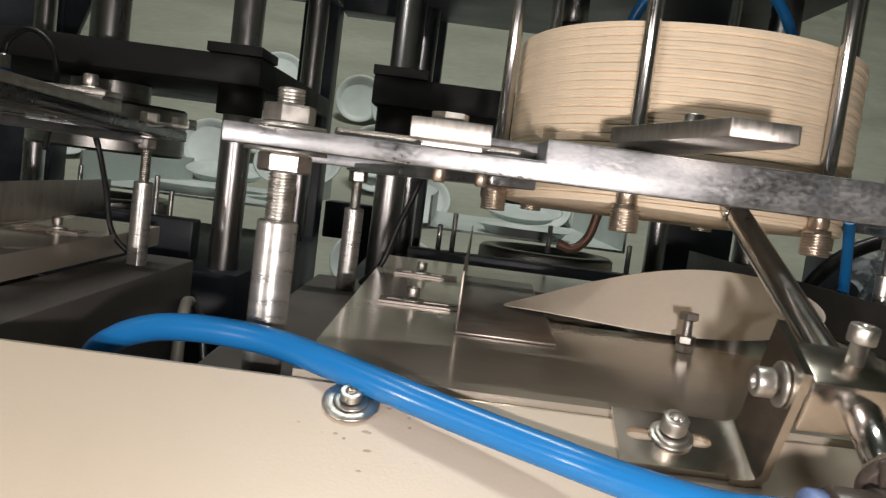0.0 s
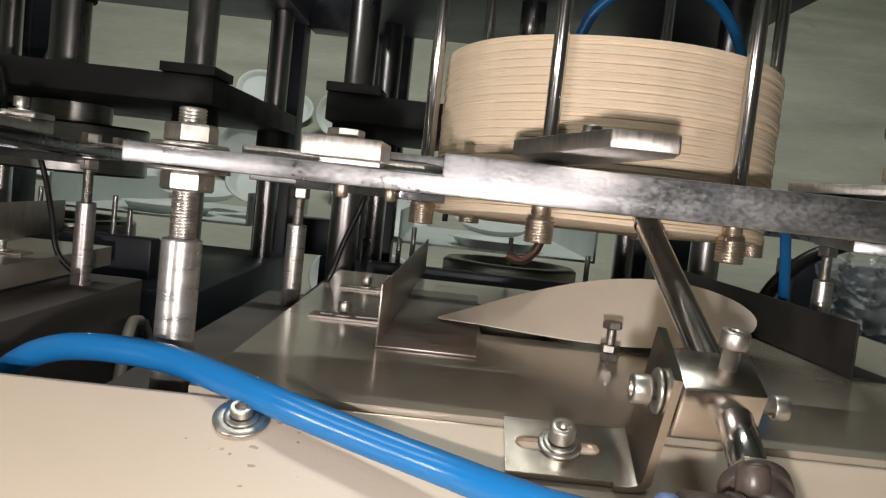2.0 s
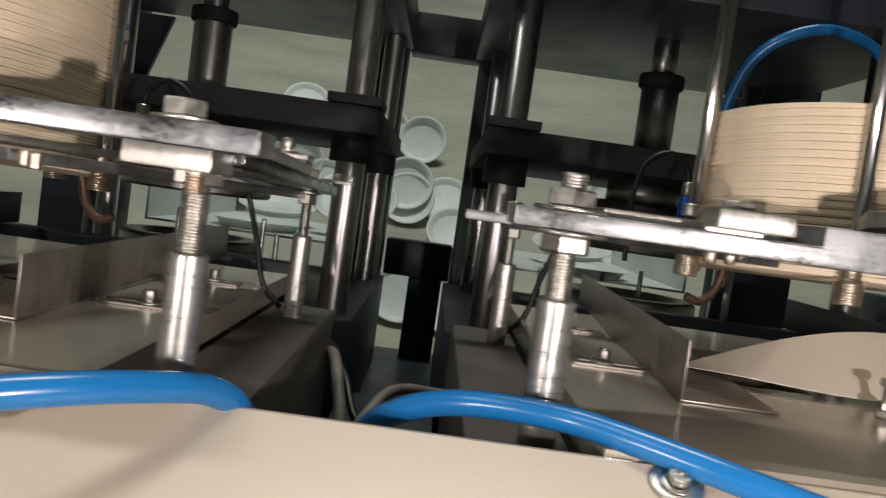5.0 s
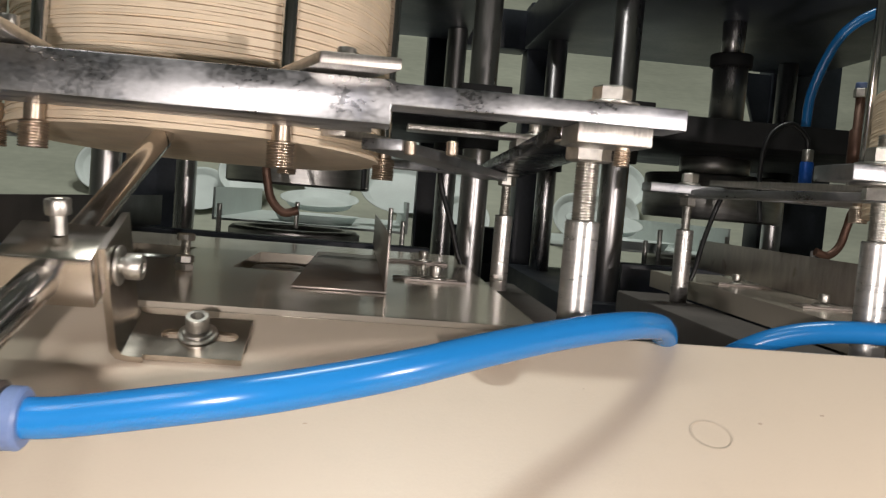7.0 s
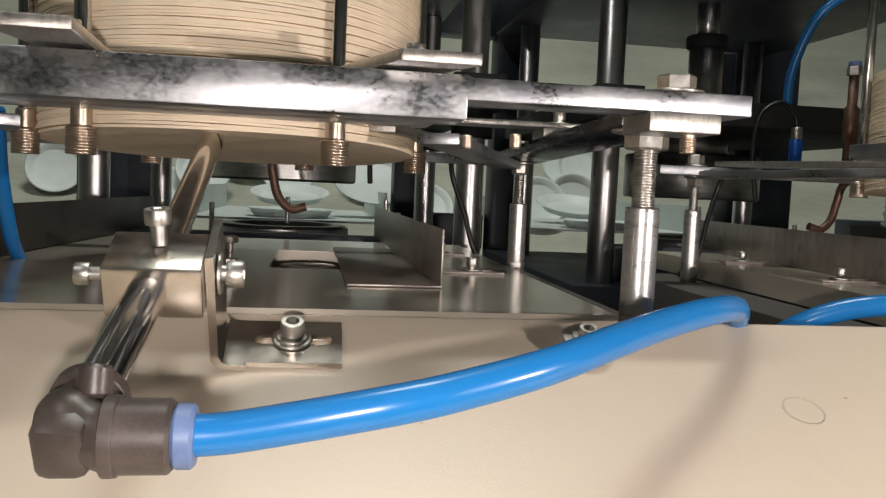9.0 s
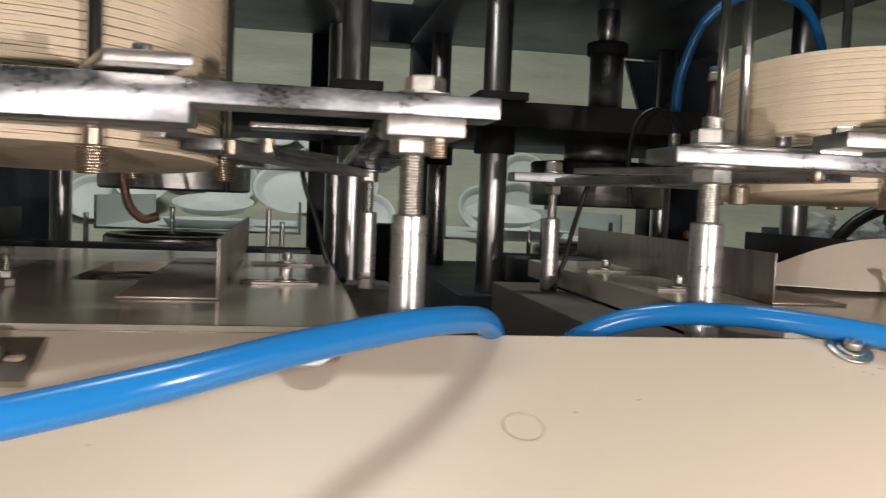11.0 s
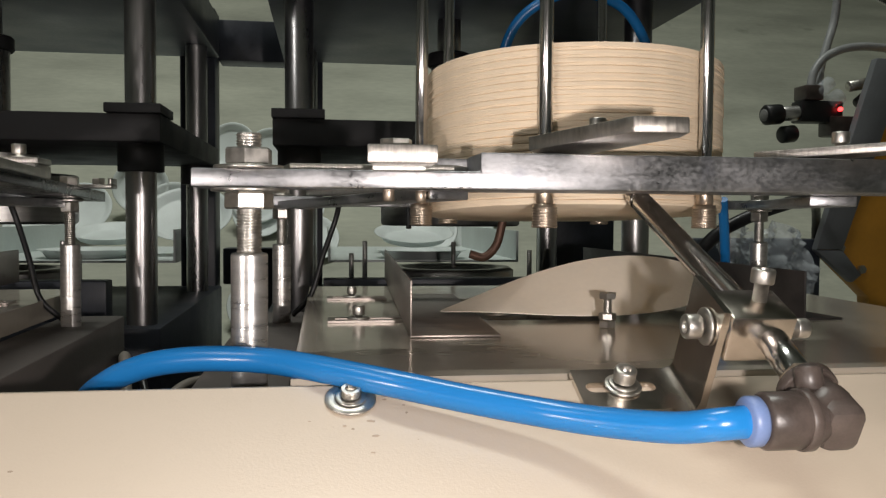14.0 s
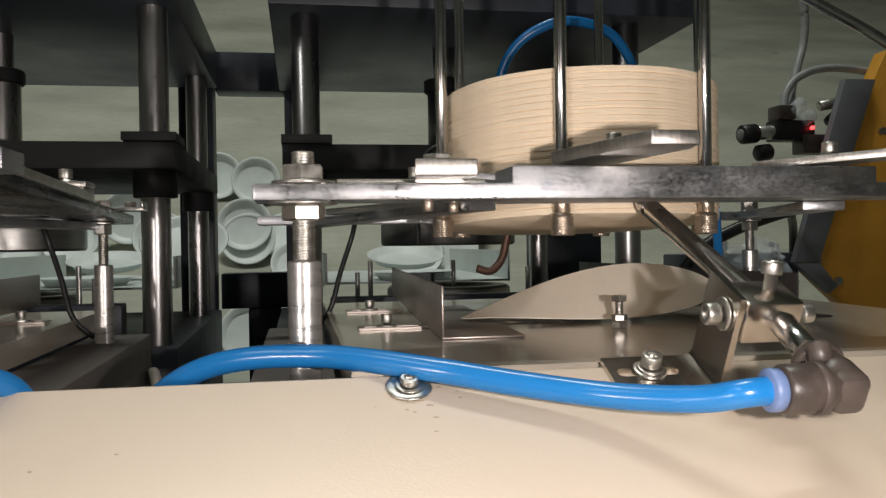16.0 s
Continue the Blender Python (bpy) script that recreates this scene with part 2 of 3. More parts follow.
def slab(outline, z0, z1, r=0.0):
    """An upright prism over a plan outline."""
    bm = bmesh.new()
    lo = [bm.verts.new((x, y, z0)) for x, y in outline]
    hi = [bm.verts.new((x, y, z1)) for x, y in outline]
    bm.faces.new(lo[::-1])
    bm.faces.new(hi)
    k = len(lo)
    for i in range(k):
        bm.faces.new((lo[i], lo[(i + 1) % k], hi[(i + 1) % k], hi[i]))
    bmesh.ops.recalc_face_normals(bm, faces=bm.faces)
    if r:
        bevel(bm, r)
    return bm


def strip(p0, p1, width, z0, z1, r=0.0008):
    """A flat bar from p0 to p1 in plan."""
    a, b = Vector(p0), Vector(p1)
    s = (b - a).normalized()
    s = Vector((-s.y, s.x)) * width / 2
    return slab([a - s, b - s, b + s, a + s], z0, z1, r)



# ---- hall ----
def world_solid(name, bm, mat, label, category, kind="structure"):
    me = bpy.data.meshes.new(name)
    bm.to_mesh(me)
    bm.free()
    me.materials.append(mat)
    return tagged(new(name, me), label, category, "", kind)


world_solid("floor", box(-7, 7, -4, 9, -0.1, 0), FLOOR, "dusty grey-green concrete floor of the hall", "floor")
world_solid("wall_north", box(-7, 7, 9, 9.2, -0.1, 4.8), WALL, "plain grey plaster hall wall", "wall")
world_solid("wall_south", box(-7, 7, -4.2, -4, -0.1, 4.8), WALL, "plain grey plaster hall wall", "wall")
world_solid("wall_west", box(-7.2, -7, -4.2, 9.2, -0.1, 4.8), WALL, "plain grey plaster hall wall", "wall")
world_solid("wall_east", box(7, 7.2, -4.2, 9.2, -0.1, 4.8), WALL, "plain grey plaster hall wall", "wall")
world_solid("ceiling", box(-7.2, 7.2, -4.2, 9.2, 4.8, 4.9), WALL, "plain grey hall ceiling", "ceiling")

# ---- machine body shared by both stations ----
body = thing("plate_machine", "cream-painted sheet-metal front of the plate press machine", "machine", (-0.16, 0.3, -0.1))
SLOPE = 0.46
cover = bmesh.new()
prof = [(0.3225, -0.006), (0.3215, -0.0025), (0.318, -0.0022), (0.02, -0.0022 - SLOPE * 0.298), (0.012, -0.150), (0.012, -1.468), (0.3225, -1.289)]
lo = [cover.verts.new((-1.1, y, z)) for y, z in prof]
hi = [cover.verts.new((0.85, y, z)) for y, z in prof]
for i in range(len(prof)):
    j = (i + 1) % len(prof)
    cover.faces.new((lo[i], lo[j], hi[j], hi[i]))
cover.faces.new(lo)
cover.faces.new(hi[::-1])
bmesh.ops.recalc_face_normals(cover, faces=cover.faces)
part("front_cover", cover, CREAM, body, "glossy cream-painted sloping cover with scratches", smooth=False)
mark = Vector((-0.2085, 0.259, -0.0022 - SLOPE * 0.059))
up_slope = Vector((0, -SLOPE, 1)).normalized()
part("ring_mark", ring(mark + up_slope * 0.0001, up_slope, 0.0080, 0.0092, 0.0001), SCUFF, body, "faint ring-shaped scratch in the paint")
speck = random.Random(21)
for k in range(20):
    x, y = (speck.gauss(-0.02, 0.02), speck.gauss(0.293, 0.009)) if k < 13 else (speck.uniform(-0.5, 0.2), speck.uniform(0.24, 0.31))
    p = Vector((x, y, -0.0022 - SLOPE * (0.318 - y)))
    part("paint_chip", lathe([(speck.uniform(0.0003, 0.0009), 0.0), (0, 0.00020)], axis(p, up_slope) @ Matrix.Diagonal((speck.uniform(0.6, 2.2), 1, 1, 1)), 5), GRIME, body)
bed = slab([(0.34, -0.20), (1.55, -0.20), (1.55, -0.580), (0.34, -1.279)], -1.1, 0.85, 0.002)
bed.transform(Matrix(((0, 0, 1, 0), (1, 0, 0, 0), (0, 1, 0, 0), (0, 0, 0, 1))))
part("bed", bed, BLACK, body)


# ---- one forming station, built in the plan of the one on the right ----
CX, CY = 0.138, 0.538      # middle of the paper stack
RODS_2 = [(-58, 0.127), (-121, 0.124), (176, 0.122), (-25, 0.124), (112, 0.120), (55, 0.124)]
RODS = [(-114.5, 0.1100), (-170, 0.1125), (-58.3, 0.1110), (9, 0.113), (61, 0.118), (135, 0.110)]


def cap_screw(parent, x, y, z, r=0.0045, h=0.006, washer=0.008):
    s = part("screw", sockethead((x, y, z), (0, 0, 1), r, h, r * 0.62, 0.003), ZINC, parent)
    if washer:
        part("washer", ring((x, y, z), (0, 0, 1), r * 0.5, washer, 0.0014), ZINC, s)


def post(parent, x, y, z0, ztop, bar_z0, bar_z1, r=0.0090, stud=0.0062, sleeve_top=0.0525, washer=0.0185, nut=0.0205, top_nut=True):
    """A turned sleeve with wrench flats at its foot, a stud, and nuts under and over the bar."""
    h = sleeve_top - z0
    sleeve = lathe([(0, 0), (r, 0), (r, 0.0135), (r, 0.0140), (r, 0.0150), (r, h - 0.0012), (r, h - 0.0008), (r - 0.0008, h), (0, h)], Matrix.Translation((x, y, z0)), 36)
    face = Vector((0.30, -0.95, 0)).normalized()
    for v in sleeve.verts:
        off = v.co - Vector((x, y, v.co.z))
        d = off.dot(face)
        if v.co.z < z0 + 0.0137 and abs(d) > 0.80 * r:
            v.co -= face * (d - math.copysign(0.80 * r, d))
    base = part("sleeve", sleeve, STEEL, parent, "bright turned steel sleeve")
    part("stud", thread((x, y, sleeve_top), (x, y, ztop), stud, 0.0015, 0.0007), ZINC, base)
    part("nut", hexnut((x, y, bar_z0 - 0.0105), (0, 0, 1), nut, 0.0085, 10), ZINC, base)
    part("washer", ring((x, y, bar_z0 - 0.0019), (0, 0, 1), stud, washer, 0.0018), ZINC, base)
    if top_nut:
        part("washer", ring((x, y, bar_z1 + 0.0001), (0, 0, 1), stud, washer * 0.92, 0.0018), ZINC, base)
        part("nut", hexnut((x, y, bar_z1 + 0.002), (0, 0, 1), nut, 0.0085, 25), ZINC, base)


def tilted(bm, y, z, degrees):
    """The same shape turned about a line across the machine through y and z."""
    bm.transform(Matrix.Translation((0, y, z)) @ Matrix.Rotation(radians(degrees), 4, "X") @ Matrix.Translation((0, -y, -z)))
    return bm


def slotted_plate(x0, x1, y0, y1, z0, z1, sx0, sx1, sy0, sy1):
    """A flat plate with one round-ended slot."""
    r, my = (sy1 - sy0) / 2, (sy0 + sy1) / 2
    inner = [(sx1 - r + r * math.cos(radians(a)), my + r * math.sin(radians(a))) for a in range(-90, 91, 30)]
    inner += [(sx0 + r + r * math.cos(radians(a)), my + r * math.sin(radians(a))) for a in range(90, 271, 30)]
    ends = [0, 0.1, 0.35, 0.5, 0.65, 0.9, 1]
    outer = [(x1, y0 + (y1 - y0) * k) for k in ends] + [(x0, y1 - (y1 - y0) * k) for k in ends]
    bm = bmesh.new()
    loops = [[bm.verts.new((x, y, z)) for x, y in pts] for z in (z0, z1) for pts in (inner, outer)]
    n = len(inner)
    for a, b in ((0, 1), (2, 3), (0, 2), (1, 3)):
        for k in range(n):
            bm.faces.new((loops[a][k], loops[a][(k + 1) % n], loops[b][(k + 1) % n], loops[b][k]))
    bmesh.ops.recalc_face_normals(bm, faces=bm.faces)
    return bm


def prism_y(profile, y0, y1, r=0.0):
    """A bar with the given profile in x and z."""
    bm = slab(profile, -y1, -y0, r)
    bm.transform(Matrix(((1, 0, 0, 0), (0, 0, -1, 0), (0, 1, 0, 0), (0, 0, 0, 1))))
    return bm


def sheet_with_holes(x0, x1, y0, y1, z0, z1, holes):
    """One sheet with square cut-outs."""
    xs = sorted({x0, x1, *(h[0] for h in holes), *(h[1] for h in holes)})
    ys = sorted({y0, y1, *(h[2] for h in holes), *(h[3] for h in holes)})
    bm = bmesh.new()
    grid = {(i, j): bm.verts.new((x, y, z1)) for i, x in enumerate(xs) for j, y in enumerate(ys)}
    for i in range(len(xs) - 1):
        for j in range(len(ys) - 1):
            mx, my = (xs[i] + xs[i + 1]) / 2, (ys[j] + ys[j + 1]) / 2
            if not any(h[0] < mx < h[1] and h[2] < my < h[3] for h in holes):
                bm.faces.new((grid[i, j], grid[i + 1, j], grid[i + 1, j + 1], grid[i, j + 1]))
    for v in [v for v in bm.verts if not v.link_faces]:
        bm.verts.remove(v)
    low = bmesh.ops.extrude_face_region(bm, geom=bm.faces[:])
    for v in low["geom"]:
        if isinstance(v, bmesh.types.BMVert):
            v.co.z = z0
    bmesh.ops.recalc_face_normals(bm, faces=bm.faces)
    return bm


SLANT = Matrix.Translation((0, 0.30, -0.0105)) @ pose(0, 0, 0, 24.7, 0, 0)  # on the sloping cover: x, up the slope, off it


def station(first):
    global XF
    # base block and feed table
    base = thing("base_block", "grey-brown painted base block under the feed table", "base", (-0.08, 0.5, -0.06))
    part("block", box(-0.108, -0.0565, 0.345, 0.735, -0.2, -0.018, 0.002), BASE, base)
    part("block", box(-0.0545, 0.42, 0.345, 0.80, -0.2, -0.0600, 0.002), BASE, base)
    table = thing("feed_table", "brushed stainless feed table with square cut-outs", "table", (0.15, 0.5, 0))
    x0, x1, y0, y1 = -0.053, 0.42, 0.3245 if first else 0.3390, 0.80
    holes = [(0.073, 0.124, 0.520, 0.665), (0.176, 0.225, 0.548, 0.660)]
    plate = sheet_with_holes(x0, x1, y0, y1, -0.0175, 0.0, holes)
    part("top_sheet", plate, SHEET, table, smooth=False)
    for hx, hy in ((0.098, 0.592), (0.200, 0.604)):
        part("suction_ring", lathe([(0.012, -0.012), (0.021, -0.012), (0.0225, -0.0105), (0.0225, -0.006), (0.0205, -0.0045), (0.014, -0.0045), (0.012, -0.006), (0.012, -0.012)], axis((hx, hy, 0), (0, 0, 1)), 32), DIE, table)
        part("sucker", lathe([(0, -0.016), (0.010, -0.016), (0.011, -0.009), (0.009, -0.007), (0, -0.008)], axis((hx, hy, 0), (0, 0, 1)), 24), RUBBER, table)
    # left guide angle, right guide, slotted tabs
    guide = thing("guide_angle", "bent steel guide angle standing on the feed table", "guide", (0.03, 0.6, 0))
    gx, gy = (0.0120, 0.440) if first else (0.0205, 0.427)
    wall = slab([(gx, gy), (gx + 0.0012, gy), (0.0290, 0.875), (0.0278, 0.875)], 0.0013, 0.0345, 0.0003)
    part("upright", wall, ANGLE, guide)
    part("flange", slab([(gx, gy), (gx + 0.0548, gy), (0.078, 0.70), (0.022, 0.70)], 0.0002, 0.0016, 0.0003), ANGLE, guide)
    for y in (0.523, 0.673):
        tab = part("tab", join(box(-0.036, 0.0145, y - 0.010, y - 0.004, 0.0002, 0.0016), box(-0.036, 0.0145, y + 0.004, y + 0.010, 0.0002, 0.0016),
                               box(-0.036, -0.031, y - 0.004, y + 0.004, 0.0002, 0.0016)), ANGLE, guide)
        cap_screw(guide, -0.015, y, 0.0016, 0.0042, 0.006, 0.0075)
    rg = thing("guide_angle", "dark blued steel guide angle on the feed table", "guide", (0.3, 0.7, 0))
    part("upright", slab([(0.300, 0.50), (0.3015, 0.50), (0.275, 0.93), (0.2735, 0.93)], 0.0013, 0.035, 0.0003), DARKANGLE, rg)
    part("flange", slab([(0.3015, 0.50), (0.330, 0.50), (0.305, 0.79), (0.2837, 0.79)], 0.0002, 0.0016, 0.0003), DARKANGLE, rg)
    # height stop: hexagon screw with two nuts
    stop = thing("stop_screw", "zinc-plated hexagon stop screw with lock nuts", "screw", (0.146, 0.476, 0))
    part("nut", hexnut((0.146, 0.476, 0.0002), (0, 0, 1), 0.010, 0.0045, 12), ZINC, stop)
    part("nut", hexnut((0.146, 0.476, 0.0052), (0, 0, 1), 0.010, 0.0045, 40), ZINC, stop)
    part("stud", thread((0.146, 0.476, 0.0097), (0.146, 0.476, 0.0190), 0.0029, 0.001, 0.0005), ZINC, stop)
    part("head", hexnut((0.146, 0.476, 0.0190), (0, 0, 1), 0.010, 0.0042, 5), ZINC, stop)

    cx, cy = (CX, CY) if first else (CX + 0.011, CY - 0.016)

    # paper magazine: bars on posts, with upright rods
    mag = thing("paper_magazine", "steel paper magazine of flat bars and upright rods on posts", "magazine", (CX, CY, 0))
    if first:
        bar = prism_y([(-0.101, 0.0860), (0.300, 0.0860), (0.300, 0.0950), (0.262, 0.0950), (0.262, 0.1045), (0.0385, 0.1045), (0.0385, 0.0950), (-0.101, 0.0950)], 0.359, 0.400, 0.0011)
        part("front_bar", bar, MILLED, mag, "scuffed milled steel front bar")
        part("carrier_plate", box(0.010, 0.262, 0.4005, 0.430, 0.0865, 0.1040, 0.001), MILLED, mag)
        rods, low, rsheet, zs, dip = RODS, 0.0660, 0.1045, 0.0742, 0.060
        post(mag, -0.0748, 0.3705, -0.018, 0.1127, 0.0860, 0.0950, sleeve_top=0.0540)
        post(mag, -0.0738, 0.660, -0.018, 0.0990, 0.0795, 0.0880, 0.0076, 0.0042, 0.048, 0.010, 0.013)
    else:
        bar = prism_y([(-0.113, 0.0990), (0.027, 0.0990), (0.027, 0.0898), (0.300, 0.0898), (0.300, 0.1105), (0.027, 0.1105), (0.025, 0.1093), (-0.113, 0.1093)], 0.334, 0.366, 0.0009)
        part("front_bar", bar, MILLED, mag, "scuffed milled steel front bar")
        part("carrier_plate", box(0.036, 0.300, 0.3665, 0.408, 0.0903, 0.1090, 0.0010), MILLED, mag)
        rods, low, rsheet, zs, dip = RODS_2, 0.0672, 0.1185, 0.0772, 0.050
        post(mag, -0.0780, 0.3777, -0.018, 0.0990, 0.0936, 0.1020, sleeve_top=0.0526, top_nut=False)
        post(mag, -0.0821, 0.668, -0.018, 0.0975, 0.0838, 0.0915, 0.0076, 0.0042, 0.0478, 0.010, 0.013)
        # side bar that falls slightly from the front post to the back post
        part("side_bar", tilted(box(-0.100, -0.060, 0.3675, 0.706, 0.0942, 0.1022, 0.0008), 0.37, 0.0982, -2.0), DARKBAR, mag, "dark flat side bar between the posts")
        part("side_rib", tilted(box(-0.0995, -0.0940, 0.370, 0.560, 0.1023, 0.1085, 0.0006), 0.37, 0.0982, -2.0), CLAMPM, mag)
        part("clip", box(-0.098, -0.066, 0.540, 0.572, 0.0960, 0.1048, 0.0010), CLAMPM, mag)
        part("upper_bar", box(-0.099, 0.012, 0.542, 0.570, 0.1050, 0.1090, 0.0008), CLAMPM, mag)
        cap_screw(mag, -0.0822, 0.5572, 0.1090, 0.0046, 0.0065, 0.0075)
        part("end_clip", join(box(-0.117, -0.092, 0.655, 0.675, 0.0925, 0.0955, 0.0006), box(-0.117, -0.1145, 0.655, 0.675, 0.0955, 0.1005, 0.0006)), ZINC, mag)
        part("end_nut", hexnut((-0.105, 0.665, 0.0956), (0, 0, 1), 0.009, 0.0050, 12), ZINC, mag)
    part("cross_bar", tilted(strip((0.03, 0.405), (-0.070, 0.665), 0.024, 0.0795, 0.0858), 0.53, 0.083, -1.0), MILLED, mag)
    part("cross_bar", strip((0.06, 0.435), (-0.045, 0.668), 0.020, 0.0885, 0.0940), CLAMPM, mag)
    part("back_bar", box(-0.113 if first else -0.060, 0.36, 0.648, 0.674, 0.0797, 0.0877, 0.001), MILLED, mag)
    part("cross_bar", strip((0.255, 0.40), (0.335, 0.645), 0.026, 0.0797, 0.0858), MILLED, mag)
    post(mag, 0.335, 0.628, -0.001, 0.0990, 0.0797, 0.0858, 0.0072, 0.0042, 0.0515, 0.010, 0.013)
    for k, (deg, r) in enumerate(rods):
        x, y = cx + r * math.cos(radians(deg)), cy + r * math.sin(radians(deg))
        upright = part("guide_rod", rod((x, y, low + 0.002), (x, y, 0.42), 0.0042), CHROME, mag)
        part("collar", thread((x, y, low), (x, y, low + 0.0144), 0.0079, 0.0016, 0.0009), BRASSY, upright, "yellow-passivated threaded collar")
        part("neck", rod((x, y, low + 0.0144), (x, y, low + 0.0260), 0.0054), BRASSY, upright)

    # finger clamps on the bars
    def clamp(pts, z0, z1, screw=None, lift=0.0):
        bm = tilted(slab(pts, z0, z1, 0.0008), 0.405, z0, lift)
        part("finger_clamp", bm, CLAMPM, mag, "ground steel finger clamp")
        if screw:
            cap_screw(mag, screw[0], screw[1], z1 - 0.0010 + (0.405 - screw[1]) * math.tan(radians(-lift)), 0.0046, 0.0062, 0)
    if first:
        clamp([(-0.019, 0.332), (0.0135, 0.332), (0.0145, 0.372), (-0.013, 0.372)], 0.0969, 0.1055)
        part("packing", box(-0.015, 0.011, 0.360, 0.39, 0.0951, 0.0969), CLAMPM, mag)
        part("bolt_head", hexnut((-0.004, 0.354, 0.1055), (0, 0, 1), 0.014, 0.0042, 15), ZINC, mag)
        clamp([(-0.060, 0.410), (-0.056, 0.388), (0.03, 0.388), (0.050, 0.41), (0.040, 0.428), (-0.01, 0.425)], 0.0952, 0.0995, (-0.008, 0.408))
        clamp([(0.070, 0.388), (0.102, 0.318), (0.129, 0.318), (0.131, 0.332), (0.104, 0.405), (0.085, 0.425)], 0.1070, 0.1146, (0.1036, 0.3745), -3.2)
        clamp([(0.205, 0.400), (0.262, 0.330), (0.275, 0.335), (0.240, 0.415), (0.222, 0.430)], 0.1055, 0.1105, (0.240, 0.372), -2.0)
    else:
        clamp([(-0.096, 0.331), (-0.060, 0.331), (-0.060, 0.3665), (-0.096, 0.3665)], 0.0895, 0.0988)
        part("bolt_washer", ring((-0.0787, 0.346, 0.1094), (0, 0, 1), 0.005, 0.0135, 0.0015), ZINC, mag)
        part("bolt_head", hexnut((-0.0787, 0.346, 0.1109), (0, 0, 1), 0.0165, 0.0075, 15), ZINC, mag)
        part("bolt_end", thread((-0.086, 0.345, 0.0805), (-0.086, 0.345, 0.0895), 0.0040, 0.0013, 0.0006), BRASSY, mag)
        clamp([(0.024, 0.318), (0.060, 0.318), (0.085, 0.38), (0.072, 0.405), (0.058, 0.40)], 0.1110, 0.1165, (0.050, 0.352), -1.0)
        clamp([(0.190, 0.300), (0.225, 0.300), (0.210, 0.390), (0.195, 0.40)], 0.1110, 0.1165, (0.205, 0.352), -1.0)
    for k in range(2):
        part("stub", rod((-0.006 + 0.02 * k, 0.375 + 0.03 * k, 0.080), (-0.006 + 0.02 * k, 0.375 + 0.03 * k, 0.0876), 0.003), BRASSY, mag)

    # stack of paper blanks
    stack = thing("paper_stack", "tall round stack of cream paper blanks in the magazine", "paper stack", (cx, cy, zs))
    rng = random.Random(5 if first else 9)
    top, z, n = (0.1715, zs, 62) if first else (0.198, zs, 74)
    sheets = []
    for v in range(3):
        bm = lathe([(0, 0), (rsheet - 0.00006, 0), (rsheet, 0.00006), (rsheet, 0.00153), (rsheet - 0.00006, 0.00159), (0, 0.00159)], axis((cx, cy, 0), (0, 0, 1)), 72)
        for vert in bm.verts:
            a = math.atan2(vert.co.y - cy, vert.co.x - cx)
            vert.co.z += 0.0003 * math.sin(2 * a + v * 2) + 0.0002 * math.sin(5 * a + v)
            vert.co.z -= (vert.co.y - cy) * dip
            f = 1 + 0.003 * math.sin(3 * a + v * 1.7)
            vert.co.x, vert.co.y = cx + (vert.co.x - cx) * f, cy + (vert.co.y - cy) * f
        me = finish("sheet", bm, PAPER)
        me.transform(Matrix.Translation(-(XF @ Vector((cx, cy, 0.0)))))
        sheets.append(me)
    step = (top - z) / n
    for k in range(n):
        ob = new("sheet", sheets[k % 3])
        ob.parent = stack
        wide = rng.random() < 0.10
        ob.location = (rng.gauss(0, 0.00022) * (2.5 if wide else 1), rng.gauss(0, 0.00022) * (2.5 if wide else 1), k * step + (0.00022 if wide else 0.0))
        ob.rotation_euler = (0, 0, rng.uniform(-0.006, 0.006))

    # air nozzle with its block, bracket and elbow, set on the slope of the cover
    back = XF
    if not first:
        XF = Matrix.Translation((-0.330, -0.0127, -0.0058)) @ Matrix.Diagonal((-1, 1, 1, 1))
    nz = thing("air_nozzle", "polished air nozzle clamped in a nickel block on a slotted bracket", "nozzle", (0.12, 0.3, -0.01))

    def slant(bm):
        bm.transform(SLANT)
        return bm
    tip, mouth = Vector((0.1425, 0.1590, 0.0365)), Vector((0.1465, -0.009, 0.0400))
    d = (mouth - tip).normalized()
    tube = pipe([tip, tip.lerp(mouth, 0.12), tip.lerp(mouth, 0.5), tip.lerp(mouth, 0.8), mouth], 0.0062, 24, 6)
    for v in tube.verts:  # oblique cut and flattened mouth
        s = (v.co - tip).dot(d)
        if s < 0.003:
            off = v.co - tip - d * s
            v.co += d * 0.016 * (0.5 - off.x / 0.0124)
        elif s < 0.03:
            v.co.x = tip.x + d.x * s + (v.co.x - tip.x - d.x * s) * (0.8 + 0.2 * s / 0.03)
    part("tube", slant(tube), NOZZLE, nz)
    bx = 0.1555 if first else 0.1630
    block = part("block", slant(box(0.1272, bx, -0.0100 if first else -0.0150, 0.0135, 0.0300, 0.0515, 0.0010)), NICKEL, nz, "nickel-plated clamping block")
    part("screw", slant(sockethead((0.1450, 0.0040, 0.0510), (0.06, 0.30, 1), 0.0050, 0.0062, 0.0031, 0.0080)), ZINC, block)
    part("screw", slant(sockethead((bx, 0.002, 0.0385), (1, 0, 0), 0.0044, 0.0055, 0.0028, 0.0080)), ZINC, block)
    # bent bracket: foot, bend and upright cheek in one sheet
    bent = bmesh.new()
    prof = [(0.1130, 0.0004), (0.1195, 0.0004), (0.1240, 0.0015), (0.1262, 0.0050), (0.1270, 0.0525), (0.1238, 0.0528), (0.1230, 0.0070), (0.1215, 0.0042), (0.1185, 0.0032), (0.1130, 0.0032)]
    a = [bent.verts.new((x, -0.008, w)) for x, w in prof]
    b = [bent.verts.new((x, 0.024, w)) for x, w in prof]
